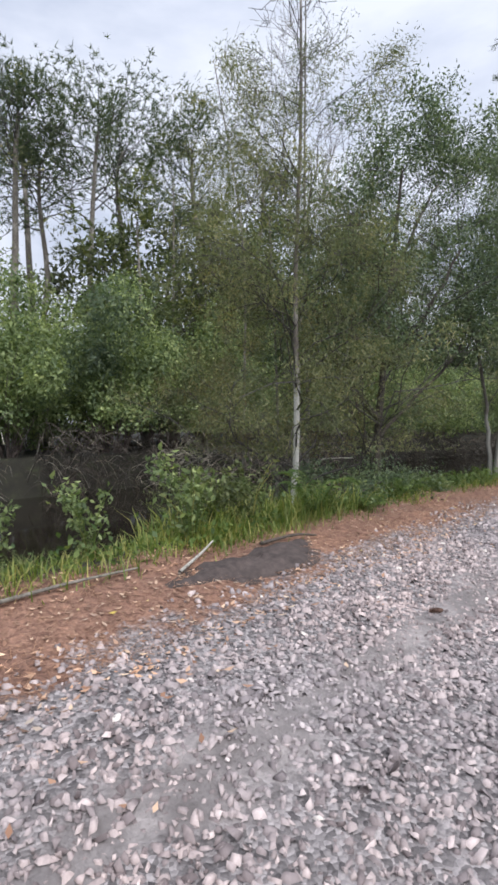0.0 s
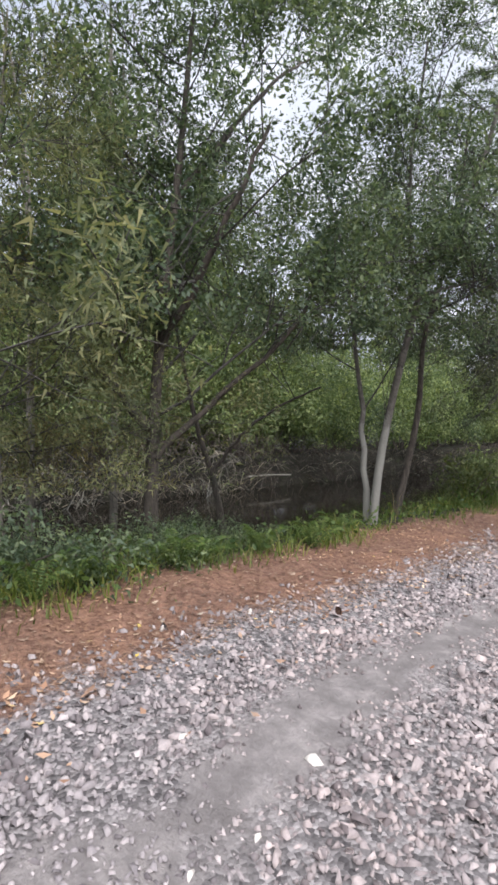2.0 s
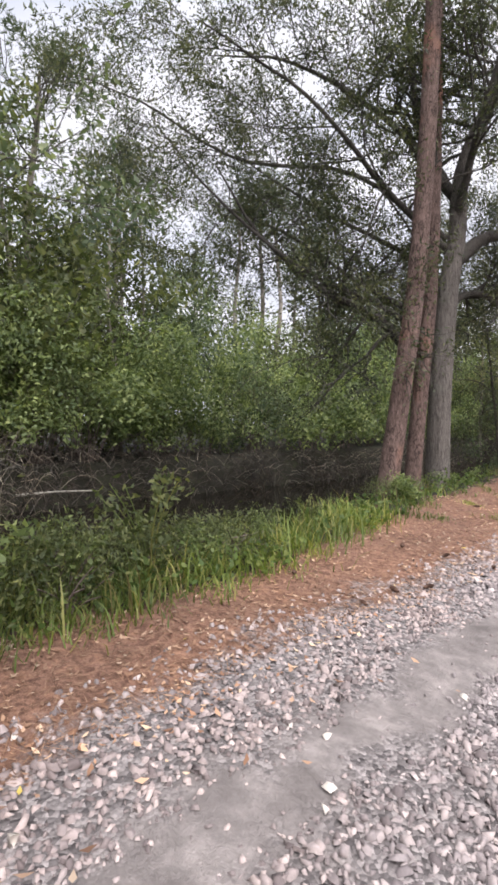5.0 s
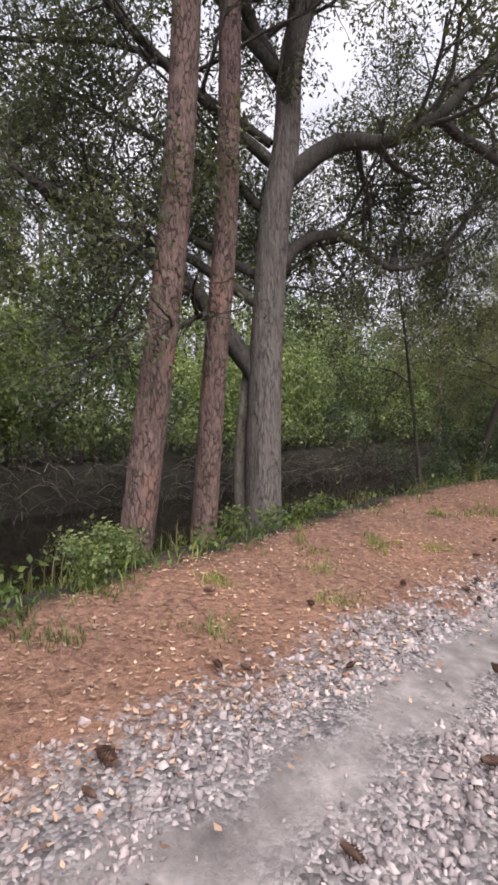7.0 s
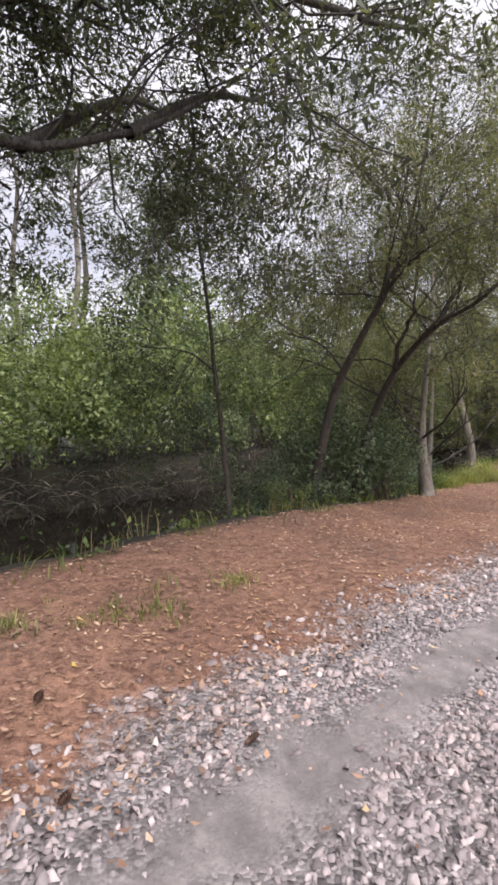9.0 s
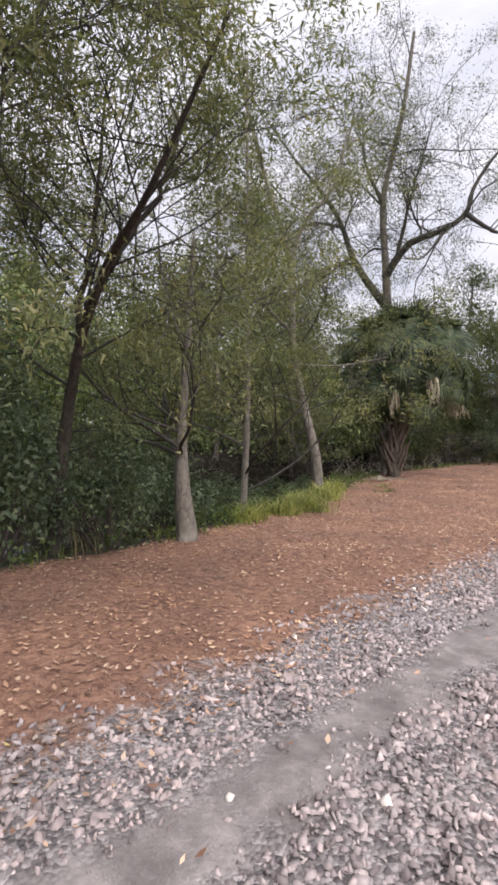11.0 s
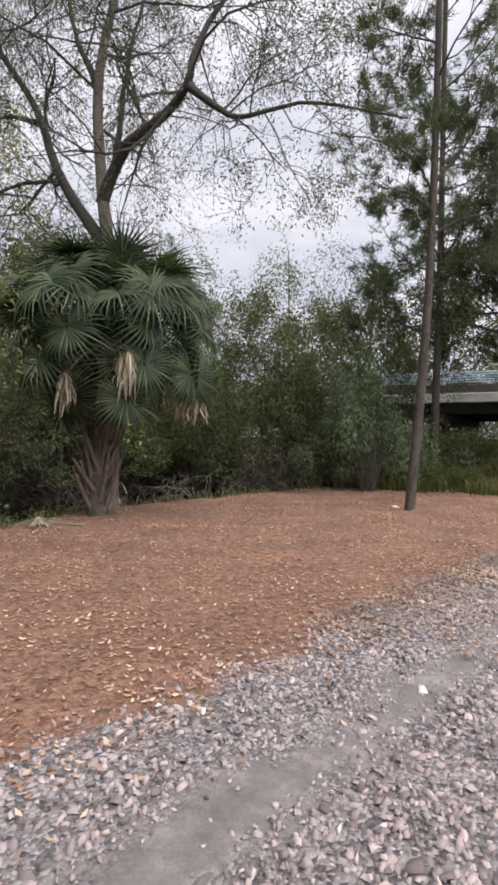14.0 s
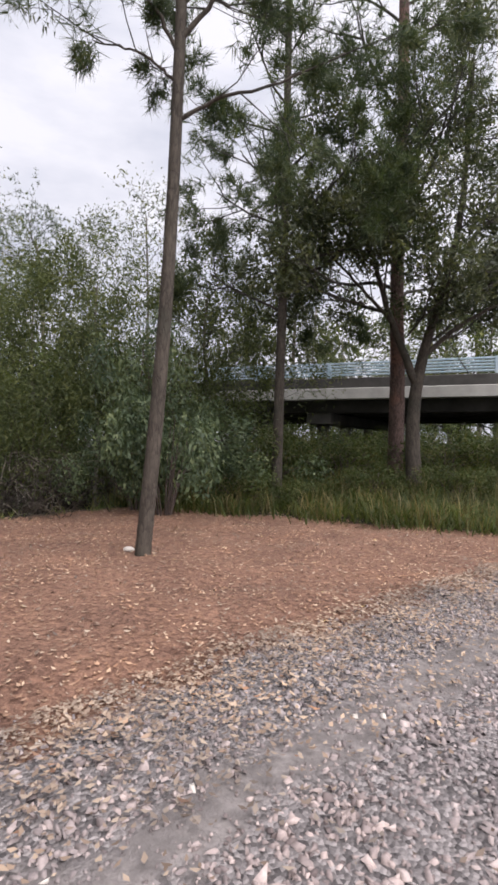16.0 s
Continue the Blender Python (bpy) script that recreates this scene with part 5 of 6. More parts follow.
def palm():
    g = np.random.default_rng(90)
    ob = thing("cabbage_palm", at(-4.2, 39.65), "short cabbage palm with dark fan leaves and bleached dead ones", "palm tree")
    me, line, rad = tube_mesh("trunk", [(0, 0, -0.2), (0.04, 0, 0.8), (0.12, 0.04, 1.7), (0.2, 0.08, 2.7)], 0.155, 0.14, M_DARK_BARK, 40, 24, plates(90, 10, 0.16, 0.12), 0.3)
    part("trunk", me, ob)
    boot_me, _, _ = tube_mesh("boot", [(0, 0, 0), (0.08, 0, 0.2), (0.16, 0, 0.42), (0.22, 0, 0.62)], 0.05, 0.024, M_BOOT, 6, 6)
    for i in range(64):
        a, z = i * 2.4, 0.02 + 2.3 * i / 64
        b = part("leaf_base", boot_me, ob)
        b.matrix_basis = pose(0.13 * math.cos(a) + 0.07 * z, 0.13 * math.sin(a) + 0.03 * z, z, g.uniform(-24, 24), g.uniform(-12, 6), math.degrees(a) + g.uniform(-14, 14))
    fans = [fan_mesh("frond", np.random.default_rng(91 + i), M_PALM, r, 2.8, s) for i, (r, s) in enumerate(((0.74, 0.35), (0.80, 0.8), (0.80, 1.3)))]
    top = Vector((0.2, 0.08, 2.95))
    for i in range(84):
        a = i * 2.39996 + g.uniform(-0.3, 0.3)
        f = i / 83
        up = radians(84 - 128 * f + g.uniform(-16, 16))
        L = g.uniform(0.85, 1.3) + 0.42 * math.sin(math.pi * f)
        way = Vector((math.cos(a) * math.cos(up), math.sin(a) * math.cos(up), math.sin(up)))
        end = top + way * L + Vector((0, 0, -0.1 * L))
        stalk, _, _ = tube_mesh("stalk", [top + way * 0.05, top + way * L * 0.6 + Vector((0, 0, 0.03)), end], 0.02, 0.011, M_PALM, 6, 5)
        fr = part("frond", fans[min(2, int(f * 3))], ob)
        # the blade stands across the stalk, its face turned up and out
        fr.matrix_basis = Matrix.Translation(end) @ pose(0, 0, 0, g.uniform(-28, 28), -math.degrees(up) + 5 + 75 * min(1.0, 2.2 * f) - 30 * f + g.uniform(-20, 20), math.degrees(a) + g.uniform(-20, 20))
        st = part("stalk", stalk, fr)
        st.matrix_parent_inverse = fr.matrix_basis.inverted()
    for i, (x, y, z, L, w) in enumerate(((0.45, -1.05, 2.2, 0.68, 0.15), (0.35, -1.0, 2.15, 0.5, 0.13), (1.3, -0.7, 2.45, 0.7, 0.16), (1.2, -0.75, 2.4, 0.5, 0.15), (1.5, 0.62, 1.85, 0.5, 0.3), (1.42, 0.5, 1.9, 0.42, 0.22), (-0.55, 0.35, 2.1, 0.6, 0.14), (0.2, 0.75, 2.2, 0.6, 0.14), (0.62, -0.45, 2.3, 0.6, 0.13), (0.75, -0.28, 2.42, 0.66, 0.12), (0.5, -0.3, 2.2, 0.5, 0.12), (1.2, 0.2, 2.2, 0.5, 0.14))):
        fr = part("dead_frond", dead_mesh("dead_frond", np.random.default_rng(300 + i), M_PALM_DEAD, L, w), ob, "bleached limp dead fan leaf")
        fr.matrix_basis = pose(x, y, z, g.uniform(-6, 6), g.uniform(-6, 6), 0)
        end = Vector((x, y, z))
        stalk, _, _ = tube_mesh("stalk", [top + Vector((0, 0, -0.3)), (top + end) * 0.5 + Vector((0, 0, 0.02)), end], 0.018, 0.01, M_PALM_DEAD, 6, 5)
        st = part("stalk", stalk, fr)
        st.matrix_parent_inverse = fr.matrix_basis.inverted()


palm()


# ---- the bridge ----
def box(lo, hi, bevel=0.02):
    bm = bmesh.new()
    bmesh.ops.create_cube(bm, size=1.0)
    for v in bm.verts:
        v.co = [lo[i] + (v.co[i] + 0.5) * (hi[i] - lo[i]) for i in range(3)]
    if bevel:
        bmesh.ops.bevel(bm, geom=bm.edges[:], offset=bevel, segments=1, affect="EDGES")
    return bm


def bm_part(name, bm, mat, parent, label=""):
    me = bpy.data.meshes.new(name)
    bm.to_mesh(me)
    bm.free()
    me.materials.append(mat)
    return part(name, me, parent, label)


def bridge():
    ob = thing("bridge", (-4.2, 54.0, 0.4), "low concrete road bridge on dark square piers with metal rails", "bridge")
    ob.rotation_euler = (0, 0, radians(5))
    bm_part("deck", box((-12, 0.3, 2.28), (30, 13.0, 2.62)), M_CONCRETE, ob)
    bm_part("edge_beam", box((-12, 0.0, 2.2), (30, 0.28, 2.55)), M_CONCRETE, ob, "pale concrete edge beam")
    bm_part("curb", box((-12, 0.04, 2.56), (30, 0.34, 2.86)), M_DARK_CONCRETE, ob, "weathered concrete curb")
    # girders, caps and piers: the deck's shade is in their colour
    for y in (0.9, 3.4, 6.0, 8.6, 11.4):
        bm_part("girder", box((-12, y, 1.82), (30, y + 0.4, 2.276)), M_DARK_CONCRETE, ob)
    for z in (2.93, 3.02, 3.11, 3.20, 3.29):
        bm_part("rail", box((-12, 0.12, z), (30, 0.19, z + 0.055), 0.01), M_RAIL, ob, "bluish metal rail")
    for x in np.arange(-11.5, 30, 2.4):
        bm_part("rail_post", box((x, 0.1, 2.862), (x + 0.12, 0.22, 3.36), 0.01), M_RAIL, ob)
    for x in (-8.0, 2.5, 13.5, 24.0):
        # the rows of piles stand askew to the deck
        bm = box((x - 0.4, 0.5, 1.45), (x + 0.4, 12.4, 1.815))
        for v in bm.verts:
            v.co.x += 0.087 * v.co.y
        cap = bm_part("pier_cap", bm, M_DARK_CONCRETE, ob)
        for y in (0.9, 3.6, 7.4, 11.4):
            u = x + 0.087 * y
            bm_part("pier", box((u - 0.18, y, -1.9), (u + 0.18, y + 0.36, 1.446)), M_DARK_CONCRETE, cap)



bridge()


# ---- ground cover: grass, ferns, litter, stones ----
def blades(name, g, cx, cy, height, per, mat, label, lean=0.45, width=0.006, radius=0.09):
    n = len(cx) * per
    x = np.repeat(cx, per) + g.normal(0, radius, n)
    y = np.repeat(cy, per) + g.normal(0, radius, n)
    z = land(x, y) + fuzz(x, y) - 0.02
    h = np.repeat(height * g.uniform(0.6, 1.3, len(cx)), per) * g.uniform(0.45, 1.15, n)
    a = g.uniform(0, 6.283, n)
    d = np.stack([np.cos(a), np.sin(a), 0 * a], -1)
    s = np.stack([-np.sin(a), np.cos(a), 0 * a], -1) * width
    b = np.stack([x, y, z], -1)
    le = (lean * g.uniform(0.2, 1.4, n) * h)[:, None]
    up = np.zeros((n, 3))
    up[:, 2] = h
    mid, tip = b + d * le * 0.35 + up * 0.62, b + d * le + up * 0.92
    v = np.stack([b - s, b + s, mid + s * 0.8, mid - s * 0.8, tip], 1).reshape(-1, 3)
    k = np.arange(n)[:, None] * 5
    me = mesh_from(name, v, k + np.array([[0, 1, 2, 3]]), k + np.array([[3, 2, 4]]), mat)
    return tagged(new(name, me), label, "grass", kind="stuff")


gg = np.random.default_rng(101)
# along the bank's edge, thicker in stretches
ty = gg.uniform(-1, 46, 5200)
tx = bank_x(ty) - np.abs(gg.normal(0.3, 0.5, len(ty))) + 0.05
dens = np.interp(ty, [-1, 3, 9, 10.5, 12, 13, 18.5, 20, 24, 30, 31.5, 36, 38, 46], [0.8, 1, 0.8, 0.15, 0.5, 1, 0.35, 0.1, 0.05, 0.05, 0.12, 0.15, 0.1, 0.1])
patch_n = 0.5 + 0.5 * np.sin(2.9 * ty + 1.5 * np.sin(1.7 * ty)) * np.sin(5.3 * ty + 3 * tx)
ok = gg.random(len(ty)) < dens * np.clip(1.6 * patch_n, 0.1, 1)
blades("bank_grass", gg, tx[ok], ty[ok], 0.15, 9, M_GRASS, "fresh green grass along the bank", 1.1, 0.005, 0.10)
hy = np.concatenate([gg.uniform(2.7, 5.4, 130), gg.uniform(12.0, 17.5, 150)])
hx = bank_x(hy) - 0.05 - 0.8 * gg.random(280)
blades("tall_bank_grass", gg, hx, hy, 0.32, 12, M_GRASS, "tall bright grass blades on the bank", 0.8, 0.006, 0.08)
ky = np.array([32.3, 33.0, 33.9, 34.7, 35.2, 35.9, 33.5])
kx = bank_x(ky) + np.array([-0.1, 0.1, -0.12, 0.12, -0.1, -0.15, 0.3])
blades("clump_grass", gg, np.repeat(kx, 26) + gg.normal(0, 0.12, 26 * len(kx)), np.repeat(ky, 26) + gg.normal(0, 0.09, 26 * len(kx)), 0.27, 18, M_CLUMP,
       "pale yellow-green grass clumps under the grey tree", 1.3, 0.005, 0.08)
wy2 = gg.uniform(-1, 40, 30000)
wx2 = bank_x(wy2) - np.abs(gg.normal(0.35, 0.45, len(wy2)))
lump_n = np.sin(4.1 * wy2 + 2 * np.sin(3.3 * wx2)) * np.sin(2.3 * wy2 + 1.0)
okw = gg.random(len(wy2)) < 0.9 * np.interp(wy2, [-1, 9, 10.5, 12, 18.5, 20, 24, 30, 31.5, 36, 38, 40], [0.7, 0.6, 0.25, 0.9, 0.9, 0.6, 0.15, 0.15, 0.6, 0.8, 0.3, 0.2]) * (0.45 + 0.55 * lump_n)
wx2, wy2 = wx2[okw], wy2[okw]
wz2 = land(wx2, wy2) + np.abs(gg.normal(0, 0.11, len(wx2))) + 0.01
tagged(new("bank_weeds", leaf_mesh("bank_weeds", gg, np.stack([wx2, wy2, wz2], -1), gg.normal(0, 1, (len(wx2), 3)), 0.055, 0.6, M_FERN, -0.1, 0.8)),
       "low leafy green weeds creeping along the bank", "weeds", kind="stuff")
ry = gg.uniform(46.4, 54, 3600)
rx = -4.2 + (trail_x(ry) - 3.3 + 4.2) * gg.random(3600)
blades("rise_grass", gg, rx, ry, 0.40, 8, M_RISE, "tall uncut grass on the rise before the bridge", 1.6, 0.008, 0.22)
blades("dry_bank_grass", gg, rx[:1100] + 0.03, ry[:1100], 0.5, 6, M_DRY, "dry straw stalks among the tall grass", 0.45, 0.006, 0.1)
py = np.array([17.9, 18.6, 20.3, 21.0, 23.4, 23.1, 36.6, 37.2, 11.9, 12.5])
px = np.array([-2.75, -2.3, -3.0, -2.6, -2.35, -2.5, -3.3, -3.6, -2.55, -2.8])
tx_, ty_ = np.array([-2.87, -2.48, -2.07, -2.36, -2.75, -2.2]), np.array([19.14, 19.95, 19.54, 24.09, 22.6, 21.3])
blades("green_tuft", gg, np.repeat(tx_, 9) + gg.normal(0, 0.055, 54), np.repeat(ty_, 9) + gg.normal(0, 0.055, 54), 0.075, 20, M_CLUMP, "bright green grass tufts in the litter", 0.8, 0.004, 0.06)
blades("grass_tuft", gg, np.repeat(px, 6) + gg.normal(0, 0.1, 60), np.repeat(py, 6) + gg.normal(0, 0.1, 60), 0.09, 22, M_GRASS, "small grass tufts in the litter", 0.8, 0.004, 0.06)
fy = gg.uniform(0.5, 46, 90)
fx = bank_x(fy) - np.abs(gg.normal(0.6, 0.4, 90))
blades("dry_reed", gg, fx, fy, 0.32, 8, M_DRY, "dry reeds and stalks on the muddy bank", 0.5, 0.004, 0.08)


def fern(base, seed):
    g = np.random.default_rng(seed)
    ob = thing("fern", base, "bright green fern with arching fronds at the bank", "fern", "ferns along the bank")
    p = Pile()
    L = 0.55
    for i in range(15):
        f = 0.15 + 0.85 * i / 14
        c = np.array([L * f * 0.8, 0, 0.42 * math.sin(f * 2.0)])
        w = 0.10 * math.sin(math.pi * min(1.0, 0.15 + 0.85 * f)) + 0.015
        for s in (1, -1):
            p.add([c, c + (0.016, s * w * 0.5, 0.012), c + (0.03, s * w, -0.02), c + (-0.012, s * w * 0.5, 0.004)], [[0, 1, 2, 3]])
    v, q = tube([[L * f * 0.8, 0, 0.42 * math.sin(f * 2.0)] for f in np.linspace(0, 1, 7)], np.linspace(0.006, 0.002, 7), 4)
    p.add(v, q)
    me = p.mesh("frond", M_FERN)
    for i in range(11):
        fr = part("frond", me, ob)
        s = g.uniform(0.7, 1.15)
        fr.matrix_basis = pose(0, 0, -0.02, g.uniform(-15, 15), g.uniform(-22, 12), i * 360 / 11 + g.uniform(-15, 15)) @ Matrix.Diagonal((s, s, s, 1))
    return ob


F0 = fern(at(-3.25, 4.6), 110)
for i in range(15):
    y = 4.9 + 4.4 * i / 14 + g0.uniform(-0.15, 0.15)
    x = float(bank_x(y)) - g0.uniform(0.0, 0.35)
    copy_thing(F0, spin(x, y, ground_height(x, y), g0.uniform(0, 360), g0.uniform(0.3, 0.6), g0.uniform(0.3, 0.6)))


def weed(base, seed, mat, label, h=0.7, count=420, size=0.06):
    """A leafy weed: a few upright stems with leaves along them."""
    g = np.random.default_rng(seed)
    ob = thing("weed_plant", base, label, "plant", "weeds on the bank")
    lines = []
    for i in range(9):
        a = g.uniform(0, 6.283)
        e = np.array([math.cos(a) * 0.28, math.sin(a) * 0.28, h * g.uniform(0.6, 1.1)]) * g.uniform(0.6, 1.1)
        lines.append((curve_points([(0.03 * math.cos(a), 0.03 * math.sin(a), -0.05), e * (0.35, 0.35, 0.6), e], 5), np.linspace(0.006, 0.003, 5), 0))
    part("stemwork", branch_mesh("stemwork", lines, M_GRASS, 0.003), ob)
    p, along = spots(g, [t[0] for t in lines], count, 0.045)
    part("foliage", leaf_mesh("foliage", g, p, along * 0.3, size, 0.5, mat, 0.1, 0.9), ob)
    return ob


W = [weed(at(-3.25, 2.9), 120, M_VINE_LEAF, "leafy green weed on the bank", 0.85), weed(at(-3.0, 14.2), 121, M_LIGHT_LEAF, "yellow-green leafy weed on the bank", 0.8)]
for y in (3.3, 3.7, 2.2, 1.4, 4.2, 12.3, 12.6, 12.8, 13.0, 13.3, 13.6, 13.9, 14.6, 15.2, 15.8, 16.5, 17.4, 18.4, 26.5, 27.6, 31.3, 32.2, 34.4, 36.4, 37.3):
    x = float(bank_x(y)) - g0.uniform(0.15, 0.7)
    k = g0.uniform(0.55, 1.0) if y < 14.2 else g0.uniform(0.32, 0.6)
    copy_thing(W[int(y * 10) % 2], spin(x, y, ground_height(x, y) - 0.03, g0.uniform(0, 360), k, k))

for x, y, k in ((-3.35, 18.55, 0.5), (-3.6, 18.9, 0.55), (-3.85, 19.15, 0.45), (-4.0, 20.55, 0.5), (-3.85, 20.9, 0.35), (-3.75, 21.5, 0.4), (-4.3, 21.8, 0.45)):
    copy_thing(W[0], spin(x, y, ground_height(x, y) - 0.03, (x * 77 + y * 55) % 360, k * 1.3, k))


def scattered(name, g, x, y, size, width, mat, label, category, lift=0.010, flat=0.22):
    n = len(x)
    z = land(x, y) + fuzz(x, y) + lift
    a = g.uniform(0, 6.283, n)
    t = g.normal(0, flat, (n, 2))
    d = unit(np.stack([np.cos(a), np.sin(a), t[:, 0]], -1))
    s = unit(np.stack([-np.sin(a), np.cos(a), t[:, 1]], -1))
    L = (size * g.uniform(0.5, 1.4, n))[:, None]
    c = np.stack([x, y, z], -1)
    up = np.cross(d, s)
    if width < 0.1:
        v = np.stack([c - d * L / 2 - s * L * width / 2, c - d * L / 2 + s * L * width / 2, c + d * L / 2 + up * L * 0.06], 1)
        return tagged(new(name, mesh_from(name, v, None, np.arange(3 * n).reshape(n, 3), mat)), label, category, kind="stuff")
    v = np.stack([c - d * L / 2 + up * L * 0.1, c + s * L * width / 2, c + d * L / 2 + up * L * 0.12, c - s * L * width / 2], 1)
    return tagged(new(name, mesh_from(name, v, np.arange(4 * n).reshape(n, 4), None, mat)), label, category, kind="stuff")


n = 46000
ly = gg.choice(np.linspace(-0.5, 48, 400), n, p=(lambda w: w / w.sum())(0.6 + trail_x(np.linspace(-0.5, 48, 400)) + stone_edge(np.linspace(-0.5, 48, 400)) - bank_x(np.linspace(-0.5, 48, 400)))) + gg.uniform(-0.1, 0.1, n)
lo_x, hi_x = bank_x(ly), trail_x(ly) + stone_edge(ly)
lf = gg.random(n)
lx = lo_x - 0.2 + (hi_x - lo_x + 0.5) * lf
scattered("fallen_leaves", gg, lx, ly, 0.038, 0.46, M_LITTER, "dry fallen oak leaves strewn on the ground", "leaves")
n = 1500
ly = gg.uniform(-0.5, 48, n)
lx = trail_x(ly) + stone_edge(ly) + np.abs(gg.normal(0, 0.4, n))
scattered("fallen_leaves_on_stone", gg, lx, ly, 0.042, 0.46, M_LITTER, "dry fallen leaves blown onto the crushed stone", "leaves", 0.035)
n = 3400
ly = 39.5 + 8.5 * gg.random(n) ** 0.8
lx = trail_x(ly) + stone_edge(ly) + gg.normal(0.55, 0.6, n)
scattered("tan_leaves_on_stone", gg, lx, ly, 0.038, 0.45, M_TAN, "curled tan leaves lying over the stone", "leaves", 0.03, 0.3)
n = 13000
ly = gg.uniform(36.5, 47.5, n)
lx = trail_x(ly) + stone_edge(ly) - 0.25 + gg.uniform(0.2, 1.7, n) * gg.random(n)
scattered("leaves_over_stone", gg, lx, ly, 0.034, 0.5, M_TAN, "dry brown leaves lying thickly over the stone", "leaves", 0.03)
n = 2600
ly = gg.uniform(31, 46.5, n)
lx = bank_x(ly) + (trail_x(ly) + stone_edge(ly) - bank_x(ly)) * gg.random(n)
scattered("tan_leaves", gg, lx, ly, 0.042, 0.42, M_TAN, "curled tan leaves strewn over the needle litter", "leaves", 0.014, 0.3)
n = 55000
ly = gg.uniform(-0.5, 48, n)
lo_x, hi_x = bank_x(ly), trail_x(ly) + stone_edge(ly)
lx = lo_x - 0.15 + (hi_x - lo_x + 0.3) * gg.random(n)
scattered("pine_needles", gg, lx, ly, 0.115, 0.028, M_NEEDLE, "brown fallen pine needles covering the ground", "needles", 0.012, 0.15)


def stones(name, g, x, y, size, mat, label):
    """Broken stones: uneven blocks with three or four sides, sunk into the bed."""
    pile = Pile()
    for k in (3, 4):
        pick = (np.arange(len(x)) % 2 == 0) == (k == 3)
        px_, py_, s = x[pick], y[pick], size[pick]
        n = len(px_)
        a = (np.arange(k) * 2 * math.pi / k)[None] + g.uniform(-0.35, 0.35, (n, k)) + g.uniform(0, 6.283, (n, 1))
        r = g.uniform(0.34, 0.74, (n, k))
        low = np.stack([np.cos(a) * r, np.sin(a) * r, np.full((n, k), -0.3)], -1)
        b = a + g.uniform(-0.3, 0.3, (n, k))
        r2 = r * g.uniform(0.35, 0.95, (n, k))
        high = np.stack([np.cos(b) * r2, np.sin(b) * r2, g.uniform(0.12, 0.5, (n, k))], -1)
        v = np.concatenate([low, high], 1) * np.stack([g.uniform(0.95, 1.6, n), g.uniform(0.55, 0.9, n), g.uniform(0.5, 0.95, n)], -1)[:, None]
        q = unit(g.normal(0, 1, (n, 4)) * (1.0, 0.16, 0.16, 1.0))
        w, i, j, l = q.T
        rot = np.stack([1 - 2 * (j * j + l * l), 2 * (i * j - l * w), 2 * (i * l + j * w), 2 * (i * j + l * w), 1 - 2 * (i * i + l * l), 2 * (j * l - i * w),
                        2 * (i * l - j * w), 2 * (j * l + i * w), 1 - 2 * (i * i + j * j)], -1).reshape(n, 3, 3)
        v = np.einsum("nij,nkj->nki", rot, v) * s[:, None, None]
        z = land(px_, py_) + fuzz(px_, py_) + s * g.uniform(0.05, 0.35, n)
        v += np.stack([px_, py_, z], -1)[:, None]
        o = np.arange(n)[:, None, None] * 2 * k
        sides = np.array([[e, (e + 1) % k, k + (e + 1) % k, k + e] for e in range(k)])
        quads = (o + sides[None]).reshape(-1, 4)
        if k == 4:
            pile.add(v, np.concatenate([quads, (o[:, 0] + np.array([[4, 5, 6, 7]])).reshape(-1, 4)]))
        else:
            pile.add(v, quads, (o[:, 0] + np.array([[3, 4, 5]])).reshape(-1, 3))
    return tagged(new(name, pile.mesh(name, mat)), label, "stones", kind="stuff")


n = 138000
sy = gg.uniform(0.2, 49, n)
su = stone_edge(sy) - 0.3 + (-0.42 - stone_edge(sy) + 0.3) * gg.random(n)
thin_out = gg.random(n) < 0.03
su = np.where(thin_out, gg.uniform(-0.42, 1.8, n), su)
sx = trail_x(sy) + su
fade = np.clip((su - stone_edge(sy) + 0.3) / (0.8 + 0.5 * np.clip((sy - 36) / 4, 0, 1)), 0.0, 1.0)
patchy = 0.5 + 0.5 * np.sin(2.7 * sy + 1.3 * np.sin(5.1 * su)) * np.sin(3.9 * su + 1.1 * sy)
trk = np.abs(su - track_u(sy)) + 0.10 * (patchy - 0.5) + 0.14 * (1 - sstep(2.0, 5.0, sy))
keep = (gg.random(n) < fade) & (gg.random(n) < np.clip((trk - 0.10) / 0.14 + np.interp(sy, [0, 3, 6, 9, 10.5, 14, 17, 24, 30, 33, 36, 45], [1.4, 1.2, 0.8, 0.6, 0.12, 0.12, 0.03, 0.08, 0.04, 0.3, 0.8, 0.9]) * (0.4 + patchy), 0.04, 1.0))
size = np.clip(gg.lognormal(math.log(0.0250), 0.34, n), 0.012, 0.050) * np.where(trk < 0.2, 0.7, 1.0) * np.interp(sy, [24, 34], [1.0, 0.92])
stones("crushed_stone", gg, sx[keep], sy[keep], size[keep], M_STONE, "loose grey crushed stone covering the trail")
ps_y = gg.uniform(0.8, 46, 170)
ps_x = trail_x(ps_y) + stone_edge(ps_y) + gg.uniform(-0.15, 1.7, 170)
stones("pale_stones", gg, ps_x, ps_y, gg.uniform(0.03, 0.052, 170), M_PALE_STONE, "larger pale stones among the crushed stone")


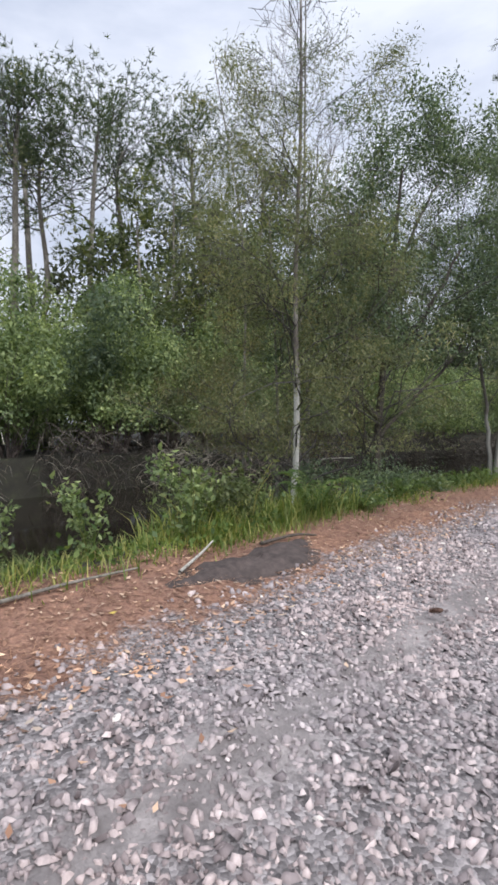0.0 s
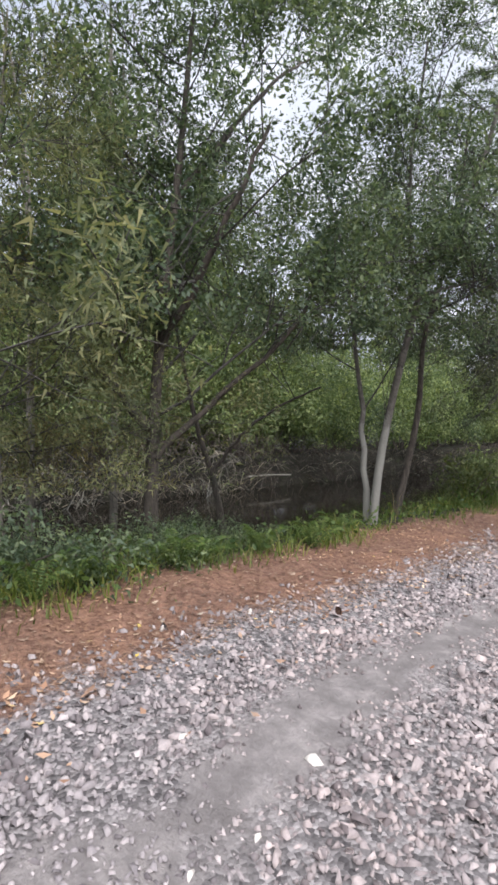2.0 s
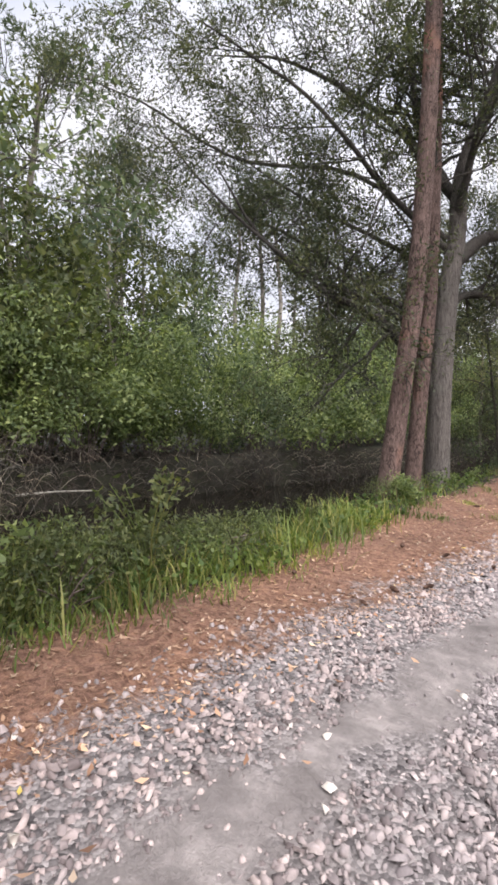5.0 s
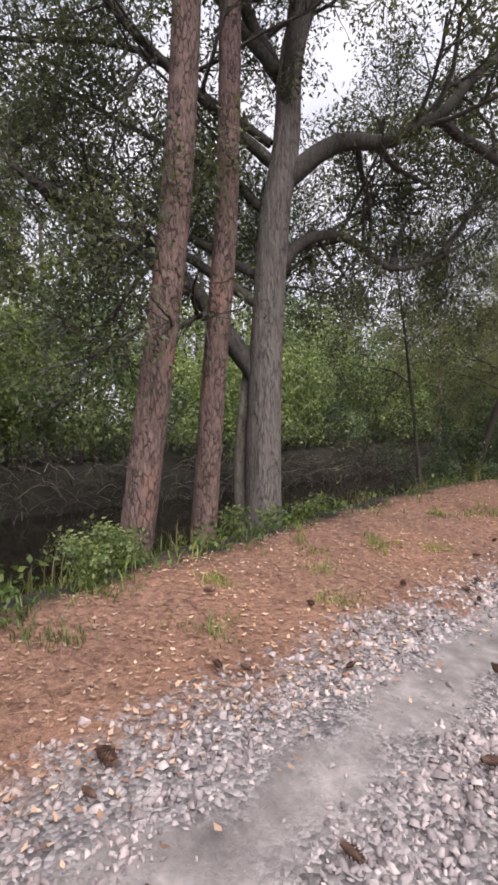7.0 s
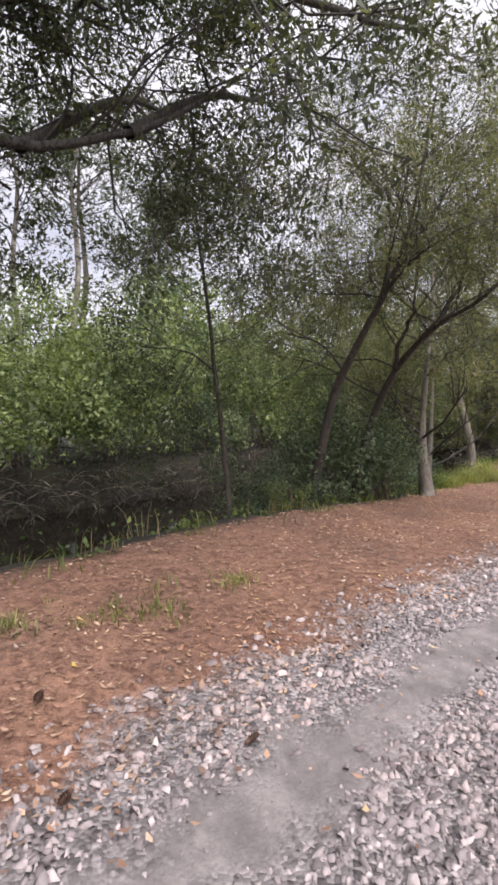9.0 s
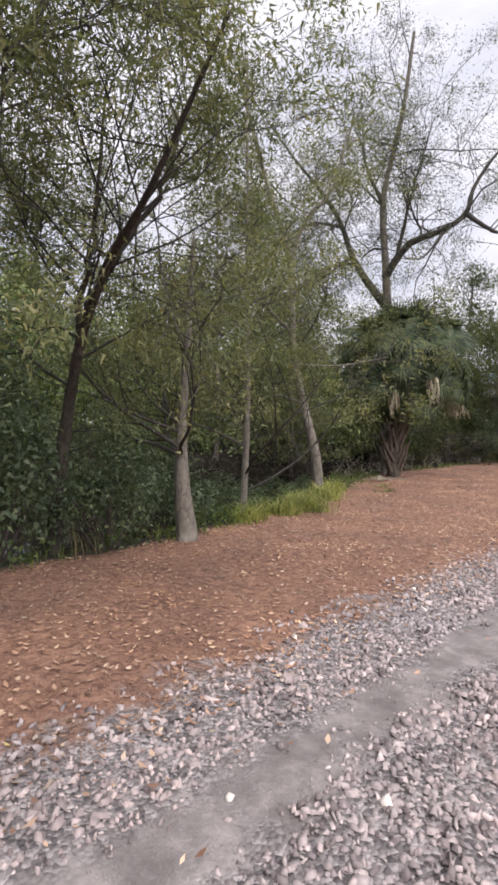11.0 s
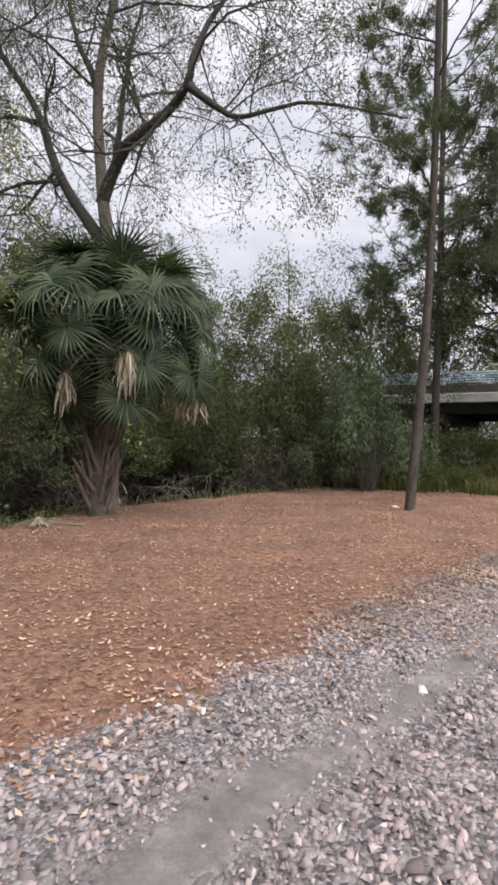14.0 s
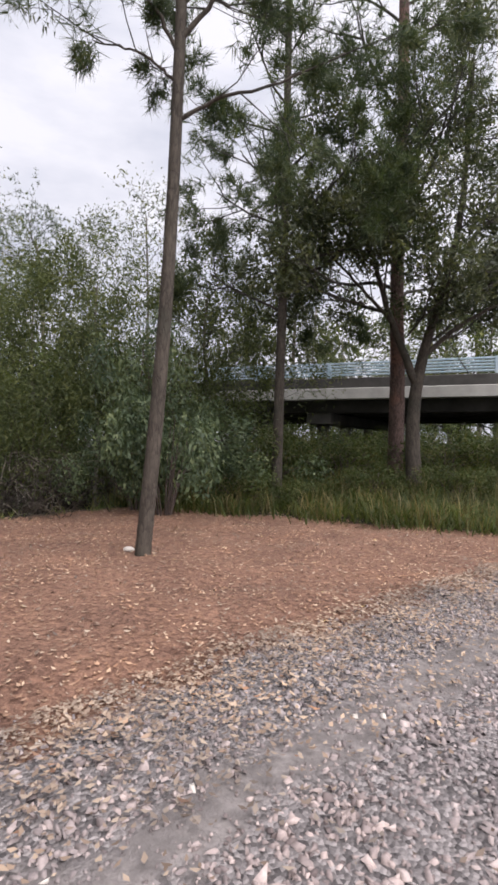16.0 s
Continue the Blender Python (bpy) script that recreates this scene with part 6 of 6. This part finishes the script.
# ---- pine cones, sticks and a stone ----
def cone(base, seed):
    g = np.random.default_rng(seed)
    ob = thing("pine_cone", base, "open dark brown pine cone lying on the ground", "pine cone", "fallen pine cones")
    p = Pile()
    core, q = tube([[-0.05, 0, 0], [-0.02, 0, 0], [0.03, 0, 0], [0.06, 0, 0]], [0.012, 0.02, 0.016, 0.004], 8)
    part_core = Pile()
    part_core.add(core, q)
    part("core", part_core.mesh("core", M_CONE), ob)
    for i in range(54):
        f = i / 53
        a = i * 2.4
        r = 0.034 * math.sin(0.5 + 2.3 * f)
        o = np.array([-0.045 + 0.1 * f, 0, 0])
        d = np.array([0.012, math.cos(a) * r, math.sin(a) * r])
        s = np.array([0, -math.sin(a), math.cos(a)]) * 0.011
        p.add([o, o + d * 0.7 + s, o + d + (0.004, 0, 0), o + d * 0.7 - s], [[0, 1, 2, 3]])
    tagged(part("scale_whorl", p.mesh("scale_whorl", M_CONE), ob), kind="stuff")
    return ob


CN = cone(at(-1.75, 17.6, 0.04), 130)
for i in range(30):
    y = 15.0 + 8.5 * g0.random()
    x = float(trail_x(y) + stone_edge(y)) + g0.normal(0.05, 0.45)
    copy_thing(CN, pose(x, y, ground_height(x, y) + 0.035, g0.uniform(0, 360), g0.uniform(-20, 20), g0.uniform(0, 360)) @ Matrix.Scale(g0.uniform(0.5, 0.68), 4))
for x, y in ((-1.9, 7.6), (-1.3, 3.1), (-0.75, 4.2), (-0.9, 17.9), (-0.75, 18.6), (-1.0, 19.4), (-0.7, 17.6)):
    copy_thing(CN, pose(x, y, ground_height(x, y) + 0.06, 20, 10, (x * 400) % 360) @ Matrix.Scale(0.7, 4))


def stick(pts, r, mat, label):
    ob = thing("fallen_stick", (0, 0, 0), label, "stick")
    ob.location = pts[0]
    me, _, _ = tube_mesh("wood", [tuple(np.subtract(p, pts[0])) for p in pts], r, r * 0.5, mat, 9, 6)
    part("wood", me, ob)


stick([at(-2.98, 1.25, 0.03), at(-3.0, 1.7, 0.04), at(-2.95, 2.15, 0.03)], 0.014, M_GREY_BARK, "grey weathered branch lying on the litter")
stick([at(-2.75, 2.35, 0.03), at(-2.95, 2.75, 0.06), at(-3.05, 2.95, 0.09)], 0.014, M_PALE_BARK, "pale stick sticking out of the litter")
stick([at(-2.9, 3.35, 0.03), at(-2.85, 3.75, 0.04), at(-2.8, 4.0, 0.03)], 0.016, M_DARK_BARK, "dark branch lying at the bank's edge")

stick([(-11.7, 17.0, -0.12), (-11.5, 17.8, -0.1), (-11.3, 18.7, -0.14)], 0.03, M_PALE_BARK, "pale dead branch caught in the far brush")


def fallen_frond():
    ob = thing("fallen_palm_leaf", at(-4.1, 38.42, 0.0), "dry bleached split palm leaf lying at the bank", "palm leaf")
    part("blade", dead_mesh("blade", np.random.default_rng(140), M_PALM_DEAD, 0.36, 0.2, 54, 0.09), ob)
    st, _, _ = tube_mesh("stalk", [(0, 0, 0.06), (0.25, 0.12, 0.04), (0.55, 0.3, 0.015)], 0.016, 0.011, M_PALM_DEAD, 5, 5)
    part("stalk", st, ob)


fallen_frond()


def rock(base, r, label, seed):
    ob = thing("rock", base, label, "rock")
    bm = bmesh.new()
    bmesh.ops.create_icosphere(bm, subdivisions=2, radius=r)
    g = np.random.default_rng(seed)
    for v in bm.verts:
        n_ = noise.noise(v.co * 9 + Vector((seed, 0, 0)))
        v.co = Vector((v.co.x * 1.35, v.co.y, v.co.z * 0.6)) * (1 + 0.35 * n_)
    bm_part("body", bm, M_PALE_STONE, ob)


rock(at(-0.22, 43.12, 0.02), 0.055, "pale rounded rock beside the slim pine", 7)


def soil_mound():
    """A low mound of dark soil where the litter is washed away."""
    g = np.random.default_rng(150)
    ob = thing("soil_mound", at(-2.62, 3.05), "low mound of dark wet soil in the litter", "soil")
    rings, k = 9, 28
    v, q = [], []
    for i in range(rings):
        f = i / (rings - 1)
        for j in range(k):
            a = 2 * math.pi * j / k
            r = (1 - f) * (1 + 0.18 * math.sin(3 * a + 1) + 0.10 * math.sin(7 * a))
            x, y = 0.28 * r * math.cos(a), 0.85 * r * math.sin(a)
            z = ground_height(-2.62 + x, 3.05 + y) - ground_height(-2.62, 3.05)
            v.append((x, y, z - 0.02 + 0.10 * math.sin(f * 1.57) + 0.012 * g.normal() * (f > 0)))
    for i in range(rings - 1):
        for j in range(k):
            q.append((i * k + j, i * k + (j + 1) % k, (i + 1) * k + (j + 1) % k, (i + 1) * k + j))
    part("heap", mesh_from("heap", np.array(v), q, None, M_SOIL, True), ob)


soil_mound()
